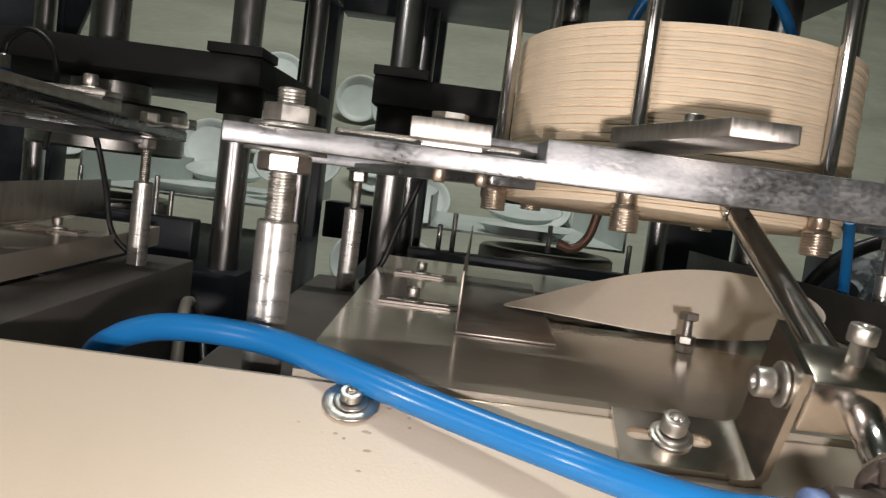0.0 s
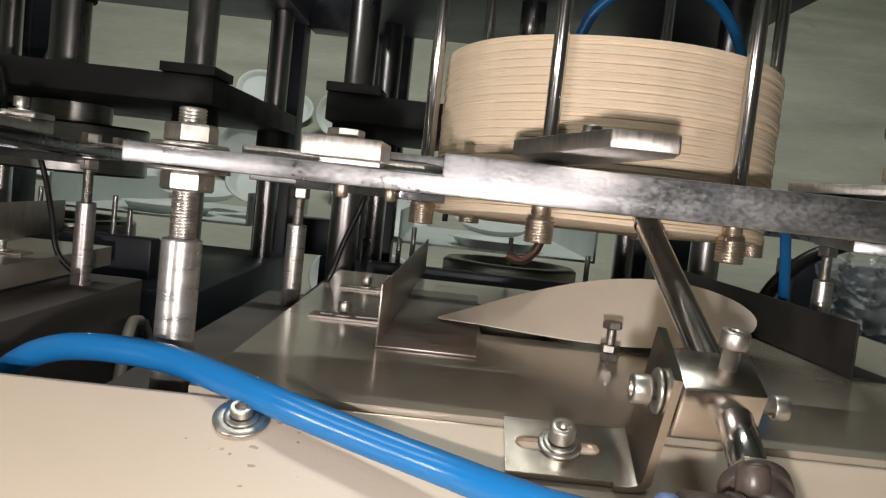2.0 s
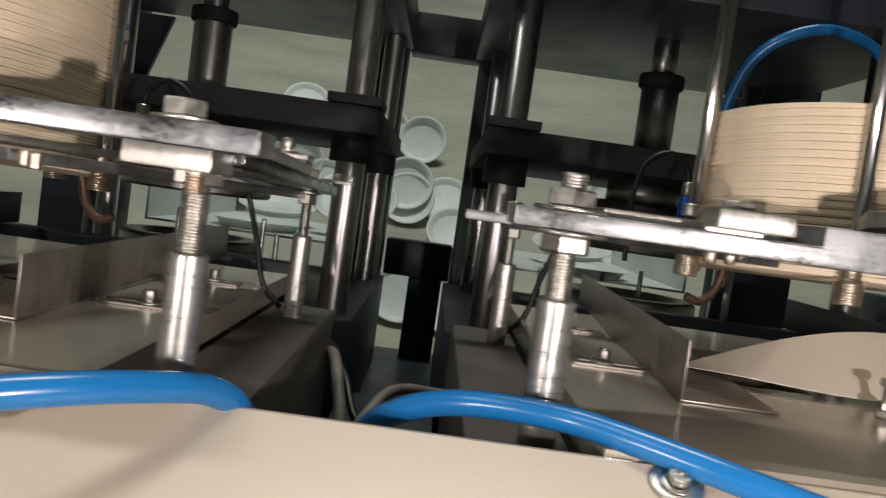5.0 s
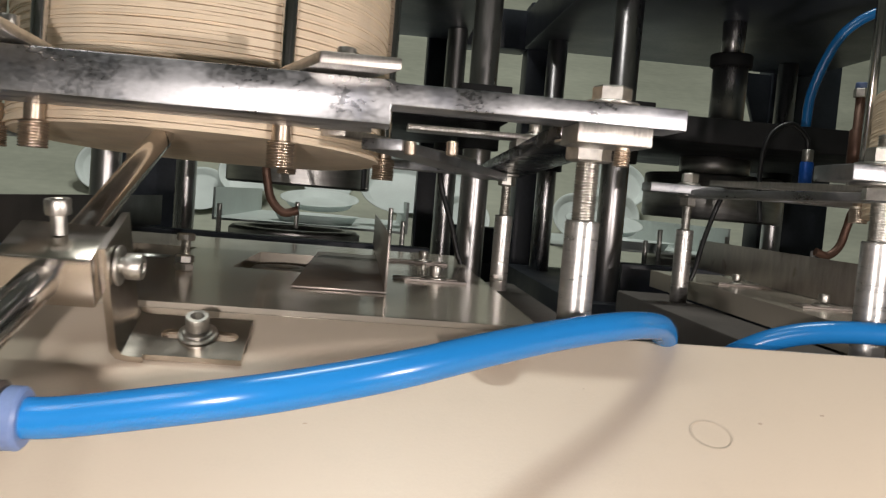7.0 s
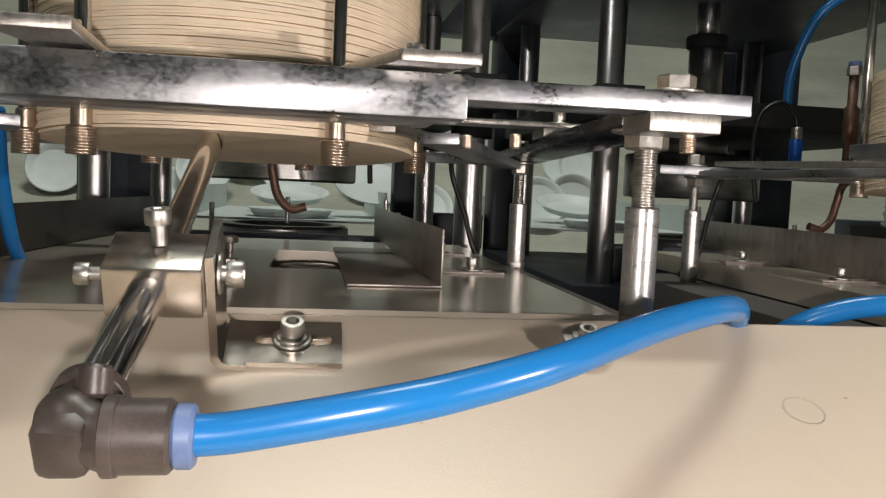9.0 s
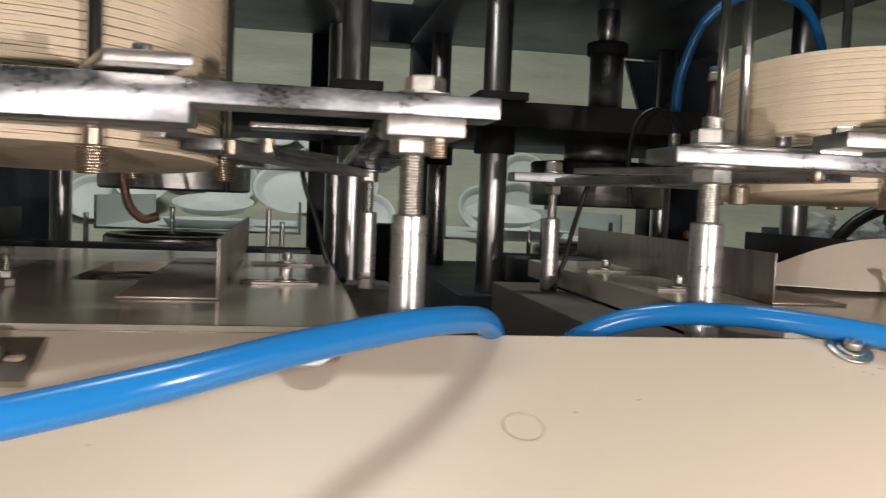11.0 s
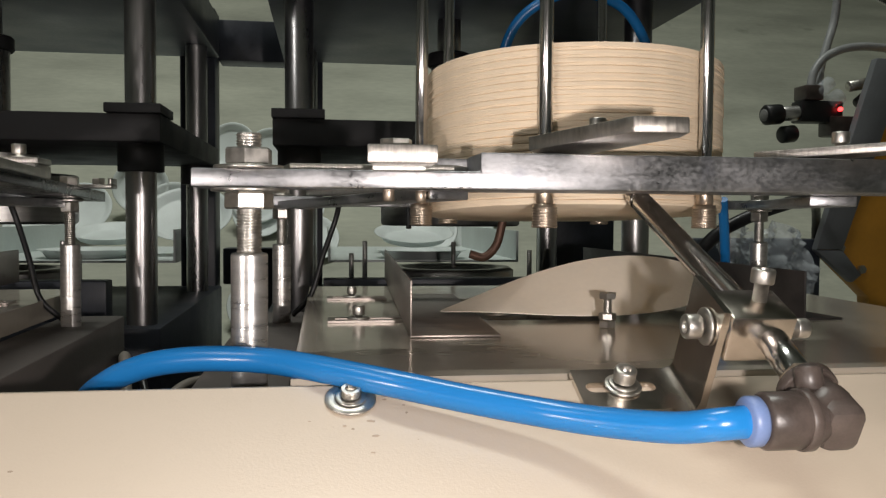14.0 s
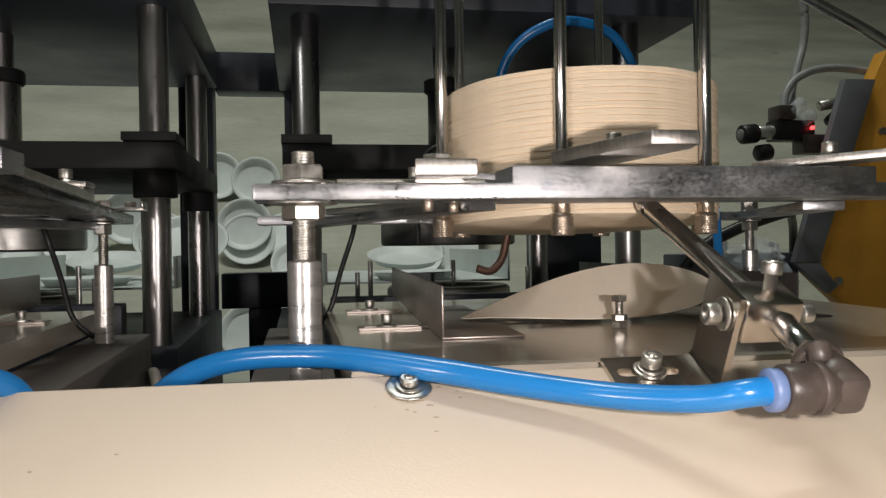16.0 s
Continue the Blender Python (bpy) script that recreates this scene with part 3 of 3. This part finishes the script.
    for k in range(len(prof)):
        m = (k + 1) % len(prof)
        bent.faces.new((a[k], a[m], b[m], b[k]))
    bent.faces.new(a)
    bent.faces.new(b[::-1])
    bmesh.ops.recalc_face_normals(bent, faces=bent.faces)
    br = part("bracket", slant(bent), NICKEL, nz, "bent nickel-plated bracket")
    part("screw", slant(sockethead((0.1230, 0.003, 0.0395), (-1, 0, 0), 0.0054, 0.0065, 0.0035, 0.003)), ZINC, br)
    part("washer", slant(ring((0.1233, 0.003, 0.0395), (-1, 0, 0), 0.003, 0.0082, 0.0015)), ZINC, br)
    foot = slotted_plate(0.0735, 0.1130, -0.006, 0.0240, 0.0004, 0.0032, 0.0775, 0.1100, 0.0066, 0.0138)
    part("bracket_foot", slant(foot), NICKEL, br, "slotted bracket foot", smooth=False)
    c = Vector((0.0945, 0.0102, 0.0033))
    up = Vector((0, 0, 1))
    part("washer", slant(ring(c, up, 0.003, 0.0084, 0.0014)), ZINC, br)
    part("washer", slant(ring(c + up * 0.0014, up, 0.003, 0.0066, 0.0012)), ZINC, br)
    part("screw", slant(sockethead(c + up * 0.0026, up, 0.0050, 0.0062, 0.0032, 0.001)), ZINC, br)
    long = 0.016 if first else 0.058
    out = Vector((0.1470, -0.010, 0.0400))
    el = Vector((0.1445 if first else 0.1505, -0.0400 - long, 0.0385 if first else 0.0490))
    e1 = (el - out).normalized()
    neck = out.lerp(el, 1 - 0.018 / (el - out).length)
    part("stem", slant(rod(out - e1 * 0.004, neck, 0.0062 if first else 0.0073)), CHROME, nz)
    part("hexagon", slant(hexnut(neck - e1 * 0.004, e1, 0.0145, 0.006, 0)), BRASSY, nz)
    elbow = pipe([neck, neck + e1 * 0.007, el + Vector((0.0015, 0.002, 0.001)), el + Vector((-0.007, -0.003, 0)), el + Vector((-0.014, -0.003, 0))], 0.0095, 24, 8,
                 lambda q: 0.92 + 0.12 * math.sin(q * 9) ** 2)
    angle = part("elbow", slant(elbow), FITTING, nz, "black nylon push-in elbow")
    part("elbow_band", slant(ring(el + Vector((-0.0085, -0.003, 0)), (-1, 0, 0), 0.009, 0.0114, 0.004)), FITTING, angle)
    part("elbow_band", slant(ring(neck + e1 * 0.001, e1, 0.008, 0.0112, 0.005)), FITTING, angle)
    part("elbow_corner", slant(box(el.x - 0.006, el.x + 0.0092, el.y - 0.0120, el.y + 0.0080, el.z - 0.0092, el.z + 0.0092, 0.0040)), FITTING, angle)
    part("elbow_lug", slant(rod(el + Vector((-0.004, 0.006, 0.006)), el + Vector((-0.004, 0.012, 0.013)), 0.0050, 0.001)), FITTING, angle)
    part("elbow_socket", slant(rod(el + Vector((-0.009, -0.003, 0)), el + Vector((-0.027, -0.003, 0)), 0.0106, 0.0012)), FITTING, angle)
    part("release_ring", slant(rod(el + Vector((-0.027, -0.003, 0)), el + Vector((-0.033, -0.003, 0)), 0.0092, 0.001)), BLUECAP, angle, "blue release ring")
    h0 = XF @ SLANT @ (el + Vector((-0.030, -0.003, 0)))
    XF = Matrix.Identity(4)
    if first:
        way = [h0, h0 + Vector((-0.012, 0.001, -0.001)), (0.090, 0.243, -0.005), (0.070, 0.262, -0.007), (0.050, 0.277, -0.0065), (0.020, 0.291, -0.003), (-0.010, 0.304, 0.0015), (-0.040, 0.322, 0.0048),
               (-0.065, 0.338, 0.0062), (-0.090, 0.347, 0.006), (-0.110, 0.354, 0.0038), (-0.126, 0.361, -0.0005), (-0.141, 0.368, -0.008), (-0.154, 0.376, -0.020), (-0.160, 0.384, -0.045), (-0.160, 0.39, -0.13)]
    else:
        way = [h0, h0 + Vector((0.016, 0.000, 0.0015)), (-0.392, 0.1735, -0.0045), (-0.368, 0.180, -0.0008), (-0.340, 0.193, 0.0035), (-0.310, 0.216, 0.0075), (-0.280, 0.242, 0.0100), (-0.250, 0.266, 0.0115),
               (-0.228, 0.290, 0.0095), (-0.214, 0.311, 0.005), (-0.206, 0.328, -0.006), (-0.202, 0.342, -0.03), (-0.20, 0.36, -0.13)]
    solid("air_hose", pipe(way, 0.0060, 24, 8), BLUE, "shiny blue polyurethane air hose to the nozzle", "hose")
    XF = back
    # bolt that holds the cover
    cb = thing("cover_bolt", "zinc-plated socket screw with a broad washer in the cream cover", "bolt", (-0.027, 0.308, -0.008))
    p = Vector((-0.027, 0.308, -0.0022 - SLOPE * 0.010 + 0.0004))
    nrm = Vector((0, -SLOPE, 1)).normalized()
    part("washer", ring(p, nrm, 0.003, 0.0110, 0.0014), ZINC, cb)
    part("washer", ring(p + nrm * 0.0014, nrm, 0.003, 0.0068, 0.0010), ZINC, cb)
    part("head", sockethead(p + nrm * 0.0022, nrm, 0.0043, 0.0036, 0.0028, 0.0006), ZINC, cb)

    if first:
        blank = bmesh.new()
        rings, segs, rb = 10, 48, 0.100
        rows = [[blank.verts.new((CX, CY + 0.015, 0.02))]]
        for i in range(1, rings + 1):
            rows.append([blank.verts.new((CX + rb * i / rings * math.cos(k * math.tau / segs), CY + 0.015 + rb * i / rings * math.sin(k * math.tau / segs), 0)) for k in range(segs)])
        for ra, rbw in zip(rows, rows[1:]):
            for k in range(segs):
                q = [ra[k % len(ra)], rbw[k], rbw[(k + 1) % segs], ra[(k + 1) % len(ra)]]
                blank.faces.new([v for n, v in enumerate(q) if v not in q[:n]])
        for v in blank.verts:
            u, w = (v.co.x - CX) / rb, (v.co.y - CY - 0.015) / rb
            v.co.x = CX + 0.013 + rb * 1.06 * u
            v.co.y = CY + 0.000 + 0.026 * w + 0.010 * u * u
            v.co.z = 0.0030 + (0.021 * (1 - u * u) + 0.042 * max(0.0, (u + 1) / 2) ** 1.6) * (w + 1) / 2
        geo = bmesh.ops.extrude_face_region(blank, geom=blank.faces[:])
        for v in geo["geom"]:
            if isinstance(v, bmesh.types.BMVert):
                v.co.z += 0.0005
        bmesh.ops.recalc_face_normals(blank, faces=blank.faces)
        solid("paper_blank", blank, BLANK, "single bowed cream paper blank on the feed table", "paper")

    # press behind the table
    press = thing("forming_press", "black forming press with guide pillars and a round die", "press", (CX, 1.12, -0.2))
    PX = (-0.067, 0.336) if first else (-0.084, 0.336)
    for x in PX:
        for y in (0.922, 1.325):
            pillar = part("guide_pillar", rod((x, y, -0.20), (x, y, 0.335), 0.0165), PILLAR, press)
            part("bushing", rod((x, y, 0.118), (x, y, 0.172), 0.0245), BLACKPL, pillar)
    moving = part("moving_plate", slab([(PX[0] - 0.028, 0.885), (0.365, 0.885), (0.40, 0.95), (0.40, 1.30), (0.365, 1.36), (PX[0] - 0.028, 1.36)], 0.148, 0.178, 0.002), BLACKPL, press)
    for x in PX:
        part("cap_plate", box(x - 0.029, x + 0.029, 0.88, 0.955, 0.1785, 0.1885, 0.001), BLACKPL, moving)
    part("top_plate", box(-0.108, 0.42, 0.875, 1.42, 0.335, 0.40, 0.002), BLACK, press)
    part("ram", rod((CX - 0.01, 1.074, 0.178), (CX - 0.01, 1.074, 0.275), 0.024), PILLAR, press, "dark steel ram coupling")
    part("ram_nut", rod((CX - 0.01, 1.074, 0.272), (CX - 0.01, 1.074, 0.290), 0.029, 0.002), BLACKPL, press)
    part("ram_rod", rod((CX - 0.01, 1.074, 0.29), (CX - 0.01, 1.074, 0.336), 0.016), PILLAR, press)
    part("die_neck", rod((CX, 1.12, 0.122), (CX, 1.12, 0.148), 0.050), DIE, press)
    part("upper_die", rod((CX, 1.12, 0.058), (CX, 1.12, 0.122), 0.098, 0.003, 64), DIE, press, "round turned upper die")
    part("lower_die", lathe([(0, -0.05), (0.09, -0.05), (0.09, -0.004), (0.085, 0.0), (0.07, 0.0), (0.062, -0.01), (0, -0.012)], axis((CX, 1.12, -0.0), (0, 0, 1)), 64), DIE, press)
    part("lower_plate", box(-0.11, 0.42, 0.885, 1.42, -0.2, -0.05, 0.002), BLACK, press)
    part("back_upright", box(-0.100, -0.042, 1.425, 1.485, -0.6, 0.42, 0.003), BLACK, press)
    part("back_upright", box(0.358, 0.490, 1.425, 1.485, -0.6, 0.42, 0.003), BLACK, press)
    part("gusset", prism_y([(0.300, 0.334), (0.3575, 0.334), (0.3575, 0.170)], 1.43, 1.442, 0.001), BLACK, press)
    part("rail", box(-0.04, 0.42, 0.945, 0.975, -0.05, -0.004, 0.002), BLACK, press)
    # white chute behind the press
    chute = thing("plate_chute", "white enamelled sheet-metal chute behind the press", "chute", (CX, 1.6, -0.02))
    part("tray", box(-0.03, 0.31, 1.435, 2.05, -0.012, -0.008), CHUTE, chute)
    part("side", box(-0.032, -0.028, 1.435, 2.05, -0.012, 0.045), CHUTE, chute)
    part("side", box(0.308, 0.312, 1.435, 2.05, -0.012, 0.045), CHUTE, chute)


MIRROR = Matrix.Translation((-0.322, -0.015, 0)) @ Matrix.Diagonal((-1, 1, 1, 1))
XF = Matrix.Identity(4)
station(True)
XF = MIRROR
station(False)
XF = Matrix.Identity(4)

# ---- frame between the presses ----
fr = thing("steel_stand", "black welded steel frame between the presses", "frame", (-0.16, 1.45, -0.5))
part("top_beam", box(-0.22, -0.10, 1.43, 1.49, 0.335, 0.405, 0.003), BLACK, fr)
part("low_beam", box(-0.22, -0.10, 1.49, 1.55, -0.055, 0.010, 0.003), BLACK, fr)
part("mid_post", box(-0.172, -0.112, 1.49, 1.54, -0.6, -0.056, 0.003), BLACK, fr)


# ---- finished plates lying about ----
def plate_mesh(name, r):
    bm = lathe([(0, 0.0), (r * 0.72, 0.0), (r * 0.78, 0.002), (r * 0.88, r * 0.15), (r * 0.97, r * 0.17), (r, r * 0.165), (r * 0.97, r * 0.155), (r * 0.9, r * 0.14), (r * 0.79, -0.001), (0, -0.0015)], Matrix.Identity(4), 40)
    return finish(name, bm, PLATEW)


def paper_plate(m, mesh):
    ob = new("paper_plate", mesh)
    ob.matrix_world = m
    return tagged(ob, "white deep-rimmed paper plate lying on the hall floor", "plate", "finished plates")


plate = plate_mesh("paper_plate", 0.085)
rng = random.Random(3)
# floor x, floor y, height of the heap below, lean towards the press
HEAPS = [(-0.224, 2.67, 0.0, 50), (-0.235, 2.27, 0.0, 40), (-0.245, 2.30, 0.03, 46), (-0.12, 2.32, 0.0, 26), (-0.71, 2.84, 0.0, 15), (-0.66, 2.80, 0.05, 25), (-0.55, 2.78, 0.0, 20), (-0.08, 2.14, 0.0, 25),
         (-0.60, 2.36, 0.02, 55), (-0.50, 2.30, 0.0, 35), (-0.88, 2.20, 0.0, 20), (-0.75, 2.25, 0.03, 30), (0.40, 2.20, 0.0, 40), (0.41, 2.40, 0.02, 40), (0.28, 2.16, 0.02, 30), (0.45, 2.34, 0.05, 30),
         (-0.205, 1.79, 0.0, 32), (-0.09, 1.78, 0.0, 30), (-1.18, 2.26, 0.0, 35), (-0.357, 2.71, 0.0, 50)]
for x, y, z, lean in HEAPS:
    paper_plate(pose(x, y, z + 0.085 * math.sin(radians(lean)) + 0.003, lean, rng.uniform(-8, 8), 0) @ pose(0, 0, 0, 0, 0, rng.uniform(0, 360)), plate)
for x, y, z, lean in ((0.14, 1.50, 0.001, 0), (0.15, 1.72, 0.03, 14), (-0.30, 1.62, 0.07, 38), (-0.46, 1.52, 0.001, 0), (-0.47, 1.75, 0.03, 12)):
    ob = paper_plate(LEAN_BACK @ pose(x, y, z - 0.0075, lean, 0, 0), plate)
    ob["label"] = "white deep-rimmed paper plate lying in the chute"


# ---- small things round the stations ----
def pipe_thing(name, points, r, mat, label, category):
    return solid(name, pipe(points, r, 14, 8), mat, label, category)


pipe_thing("air_hose", [(0.154, 0.900, 0.177), (0.156, 0.895, 0.225), (0.172, 0.875, 0.284), (0.205, 0.86, 0.312), (0.246, 0.855, 0.3205), (0.296, 0.865, 0.308), (0.330, 0.88, 0.270), (0.346, 0.895, 0.22), (0.350, 0.900, 0.177)], 0.0058, BLUE, "blue air hose in an arch behind the paper stack", "hose")
pipe_thing("air_hose", [(0.298, 0.622, 0.088), (0.303, 0.630, 0.075), (0.309, 0.639, 0.055), (0.318, 0.655, 0.02), (0.325, 0.68, -0.004)], 0.0042, BLUE, "thin blue air hose under the magazine", "hose")
pipe_thing("air_hose", [(-0.598, 0.452, 0.092), (-0.600, 0.46, 0.075), (-0.603, 0.475, 0.05), (-0.606, 0.50, 0.015), (-0.61, 0.53, -0.004)], 0.0045, BLUE, "thin blue air hose under the magazine", "hose")
for m in (Matrix.Identity(4), MIRROR):
    XF = m
    pipe_thing("copper_pipe", [(0.137, 0.655, 0.0935), (0.1375, 0.70, 0.092), (0.137, 0.748, 0.082), (0.1345, 0.756, 0.062), (0.129, 0.756, 0.043), (0.117, 0.755, 0.032), (0.103, 0.755, 0.035)], 0.0042, COPPER, "bent copper pipe hanging from the magazine", "pipe")
    fitting = thing("air_fitting", "brown brass push-in air fitting on the magazine", "fitting", (0.078, 0.661, 0.088))
    part("hexagon", hexnut((0.078, 0.661, 0.0879), (0, 0, 1), 0.014, 0.010, 8), COPPER, fitting)
    part("body", lathe([(0, 0.0979), (0.0052, 0.0979), (0.0052, 0.118), (0.0068, 0.120), (0.0068, 0.150), (0.0045, 0.152), (0.0045, 0.180), (0, 0.180)], Matrix.Translation((0.078, 0.661, 0)), 24), COPPER, fitting)
    part("nut", hexnut((0.078, 0.661, 0.1802), (0, 0, 1), 0.012, 0.008, 20), ZINC, fitting)
    part("release_ring", ring((0.078, 0.661, 0.1884), (0, 0, 1), 0.003, 0.0058, 0.005), BLUECAP, fitting, "dark blue release ring")
    pipe_thing("cable", [(-0.018, 0.655, 0.0915), (-0.024, 0.69, 0.090), (-0.028, 0.705, 0.070), (-0.040, 0.70, 0.035), (-0.050, 0.695, 0.002), (-0.066, 0.70, -0.0165)], 0.0024, RUBBER, "thin black cable hanging from the magazine", "cable")
    sens = thing("sensor", "blue proximity sensor with a black cable", "sensor", (0.098, 0.78, 0.09))
    part("arm", box(0.086, 0.110, 0.645, 0.795, 0.0895, 0.0940, 0.0006), CLAMPM, sens)
    part("barrel", rod((0.098, 0.782, 0.094), (0.098, 0.782, 0.128), 0.0068), BLUESENS, sens, "bright blue barrel")
    part("collar", rod((0.098, 0.782, 0.128), (0.098, 0.782, 0.141), 0.0058), ZINC, sens)
    part("lead", pipe([(0.098, 0.782, 0.140), (0.094, 0.782, 0.154), (0.075, 0.780, 0.166), (0.052, 0.778, 0.150), (0.045, 0.776, 0.11), (0.043, 0.76, 0.06)], 0.0026, 12, 8), RUBBER, sens)
    for k, (x, y, z) in enumerate(((0.129, 1.03, 0.004), (0.214, 0.96, -0.004), (0.010, 0.96, -0.004), (-0.006, 0.965, -0.004))):
        pin = thing("locating_pin", "small steel locating pin behind the feed table", "pin", (x, y, z), "locating pins")
        part("shank", rod((x, y, z), (x, y, z + (0.034, 0.034, 0.045, 0.03)[k]), 0.0030), STEEL, pin)
XF = Matrix.Identity(4)
pipe_thing("cable", [(0.425, 1.0, -0.06), (0.440, 1.0, 0.0), (0.475, 1.0, 0.045), (0.520, 1.0, 0.071), (0.575, 1.0, 0.090), (0.640, 1.02, 0.104), (0.74, 1.12, 0.112), (0.86, 1.38, 0.110), (0.97, 1.55, 0.07), (1.0, 1.60, -0.1), (1.0, 1.6, -0.3)], 0.0088, RUBBER, "thick black cable looping beside the press", "cable")
pipe_thing("cable", [(-0.214, 0.720, -0.055), (-0.203, 0.67, -0.050), (-0.190, 0.62, -0.075), (-0.182, 0.60, -0.105), (-0.170, 0.63, -0.085), (-0.150, 0.67, -0.070), (-0.110, 0.70, -0.075)], 0.0048, BEIGE, "beige cable looping between the stations", "cable")
pipe_thing("cable", [(-0.216, 0.74, -0.060), (-0.196, 0.70, -0.070), (-0.176, 0.66, -0.098), (-0.150, 0.70, -0.085), (-0.110, 0.73, -0.09)], 0.0035, RUBBER, "thin black cable looping between the stations", "cable")
part("gutter", box(-0.212, -0.112, 0.345, 0.885, -0.20, -0.13), BLACK, body)

# ---- neighbouring orange machine with its valves ----
om = thing("orange_machine", "orange-painted neighbouring machine with a grey corner post", "machine", (1.1, 1.5, -0.6))
part("panel", prism_y([(1.075, 0.32), (1.14, 0.45), (1.6, 0.60), (1.6, -0.62), (1.08, -0.62), (1.04, -0.086), (0.945, 0.0), (0.985, 0.10)], 1.475, 1.515, 0.003), ORANGE, om, "orange enamelled panel")
part("post", prism_y([(1.030, 0.385), (1.100, 0.385), (0.968, 0.010), (0.912, 0.010)], 1.455, 1.474, 0.002), GREY, om, "grey sloping corner post")
part("foot_plate", prism_y([(0.912, 0.009), (0.968, 0.009), (1.010, -0.040), (0.990, -0.055)], 1.455, 1.474, 0.002), GREY, om)
# black box added as a dark ground behind the bubble film
part("film_backing", box(0.675, 0.935, 1.476, 1.56, -0.62, 0.030, 0.004), BLACK, om, "black backing box added behind the bubble film")
for x, z in ((0.973, 0.013), (1.02, -0.03), (1.125, 0.28)):
    part("bolt", hexnut((x, 1.4745, z), (0, -1, 0), 0.016, 0.008, 10), ZINC, om)
val = thing("air_valve", "black air regulator with knobs and clear fittings", "valve", (0.9, 1.52, 0.27))
dial = part("knob", rod((0.822, 1.50, 0.274), (0.860, 1.505, 0.278), 0.020, 0.004), RUBBER, val, "black ribbed knob")
part("knob_face", rod((0.8195, 1.4995, 0.2738), (0.8225, 1.50, 0.274), 0.012, 0.001), WALLGREY, dial)
part("barrel", rod((0.860, 1.505, 0.278), (0.915, 1.508, 0.282), 0.015), STEEL, val)
part("knob", rod((0.858, 1.50, 0.236), (0.890, 1.505, 0.240), 0.017, 0.003), RUBBER, val)
part("body", box(0.895, 0.985, 1.49, 1.53, 0.262, 0.305, 0.004), RUBBER, val)
part("body", box(0.90, 0.94, 1.485, 1.53, 0.305, 0.335, 0.004), FITTING, val)
part("body", box(0.955, 1.04, 1.485, 1.53, 0.235, 0.275, 0.004), FITTING, val)
part("bowl", rod((0.955, 1.50, 0.300), (0.985, 1.50, 0.318), 0.016, 0.003), FILM, val, "clear plastic bowl")
part("bowl", rod((0.930, 1.495, 0.318), (0.960, 1.495, 0.345), 0.013, 0.003), FILM, val, "clear plastic bowl")
part("fitting", rod((1.02, 1.50, 0.30), (1.06, 1.50, 0.335), 0.012, 0.002), RUBBER, val)
part("fitting", rod((1.00, 1.50, 0.335), (1.05, 1.50, 0.345), 0.011, 0.002), ZINC, val)
led = bpy.data.materials.new("red_indicator")
led.use_nodes = True
led.node_tree.nodes["Principled BSDF"].inputs["Base Color"].default_value = (0.6, 0.02, 0.02, 1)
led.node_tree.nodes["Principled BSDF"].inputs["Emission Color"].default_value = (1.0, 0.05, 0.05, 1)
led.node_tree.nodes["Principled BSDF"].inputs["Emission Strength"].default_value = 4.0
part("indicator", rod((0.975, 1.482, 0.288), (0.975, 1.489, 0.288), 0.004), led, val, "glowing red indicator")
pipe_thing("cable", [(0.925, 1.51, 0.33), (0.935, 1.515, 0.365), (0.965, 1.52, 0.398), (1.02, 1.52, 0.418), (1.10, 1.52, 0.418), (1.25, 1.52, 0.395)], 0.0085, PALEHOSE, "pale grey hose arching from the air valve", "hose")
pipe_thing("cable", [(0.955, 1.53, 0.34), (0.965, 1.54, 0.38), (0.985, 1.55, 0.43), (1.005, 1.56, 0.48), (1.010, 1.56, 0.54), (1.00, 1.56, 0.64), (0.99, 1.56, 0.8)], 0.0085, PALEHOSE, "pale grey hose hanging beside the orange machine", "hose")
pipe_thing("guard_tube", [(0.66, 1.30, 0.592), (0.85, 1.30, 0.495), (1.003, 1.30, 0.421), (1.2, 1.35, 0.33), (1.3, 1.48, 0.28)], 0.010, CHROME, "bright steel guard tube", "tube")

# crumpled bubble film against the neighbouring machine
film = bmesh.new()
fr_rng = random.Random(11)
nx, nz_ = 30, 26
grid = [[film.verts.new((0.685 + 0.006 * i + 0.0016 * j * 0.8 + fr_rng.gauss(0, 0.0016), 1.41 + 0.02 * math.sin(i * 0.7 + j * 0.35) + fr_rng.gauss(0, 0.008) - j * 0.0006, 0.055 - 0.0075 * j + 0.01 * math.sin(i * 0.4) + fr_rng.gauss(0, 0.0016))) for i in range(nx)] for j in range(nz_)]
for j in range(nz_ - 1):
    for i in range(nx - 1):
        film.faces.new((grid[j][i], grid[j][i + 1], grid[j + 1][i + 1], grid[j + 1][i]))
geo = bmesh.ops.extrude_face_region(film, geom=film.faces[:])
for v in geo["geom"]:
    if isinstance(v, bmesh.types.BMVert):
        v.co.y += 0.0012
solid("bubble_film", film, FILM, "crumpled clear bubble film against the orange machine", "plastic film")
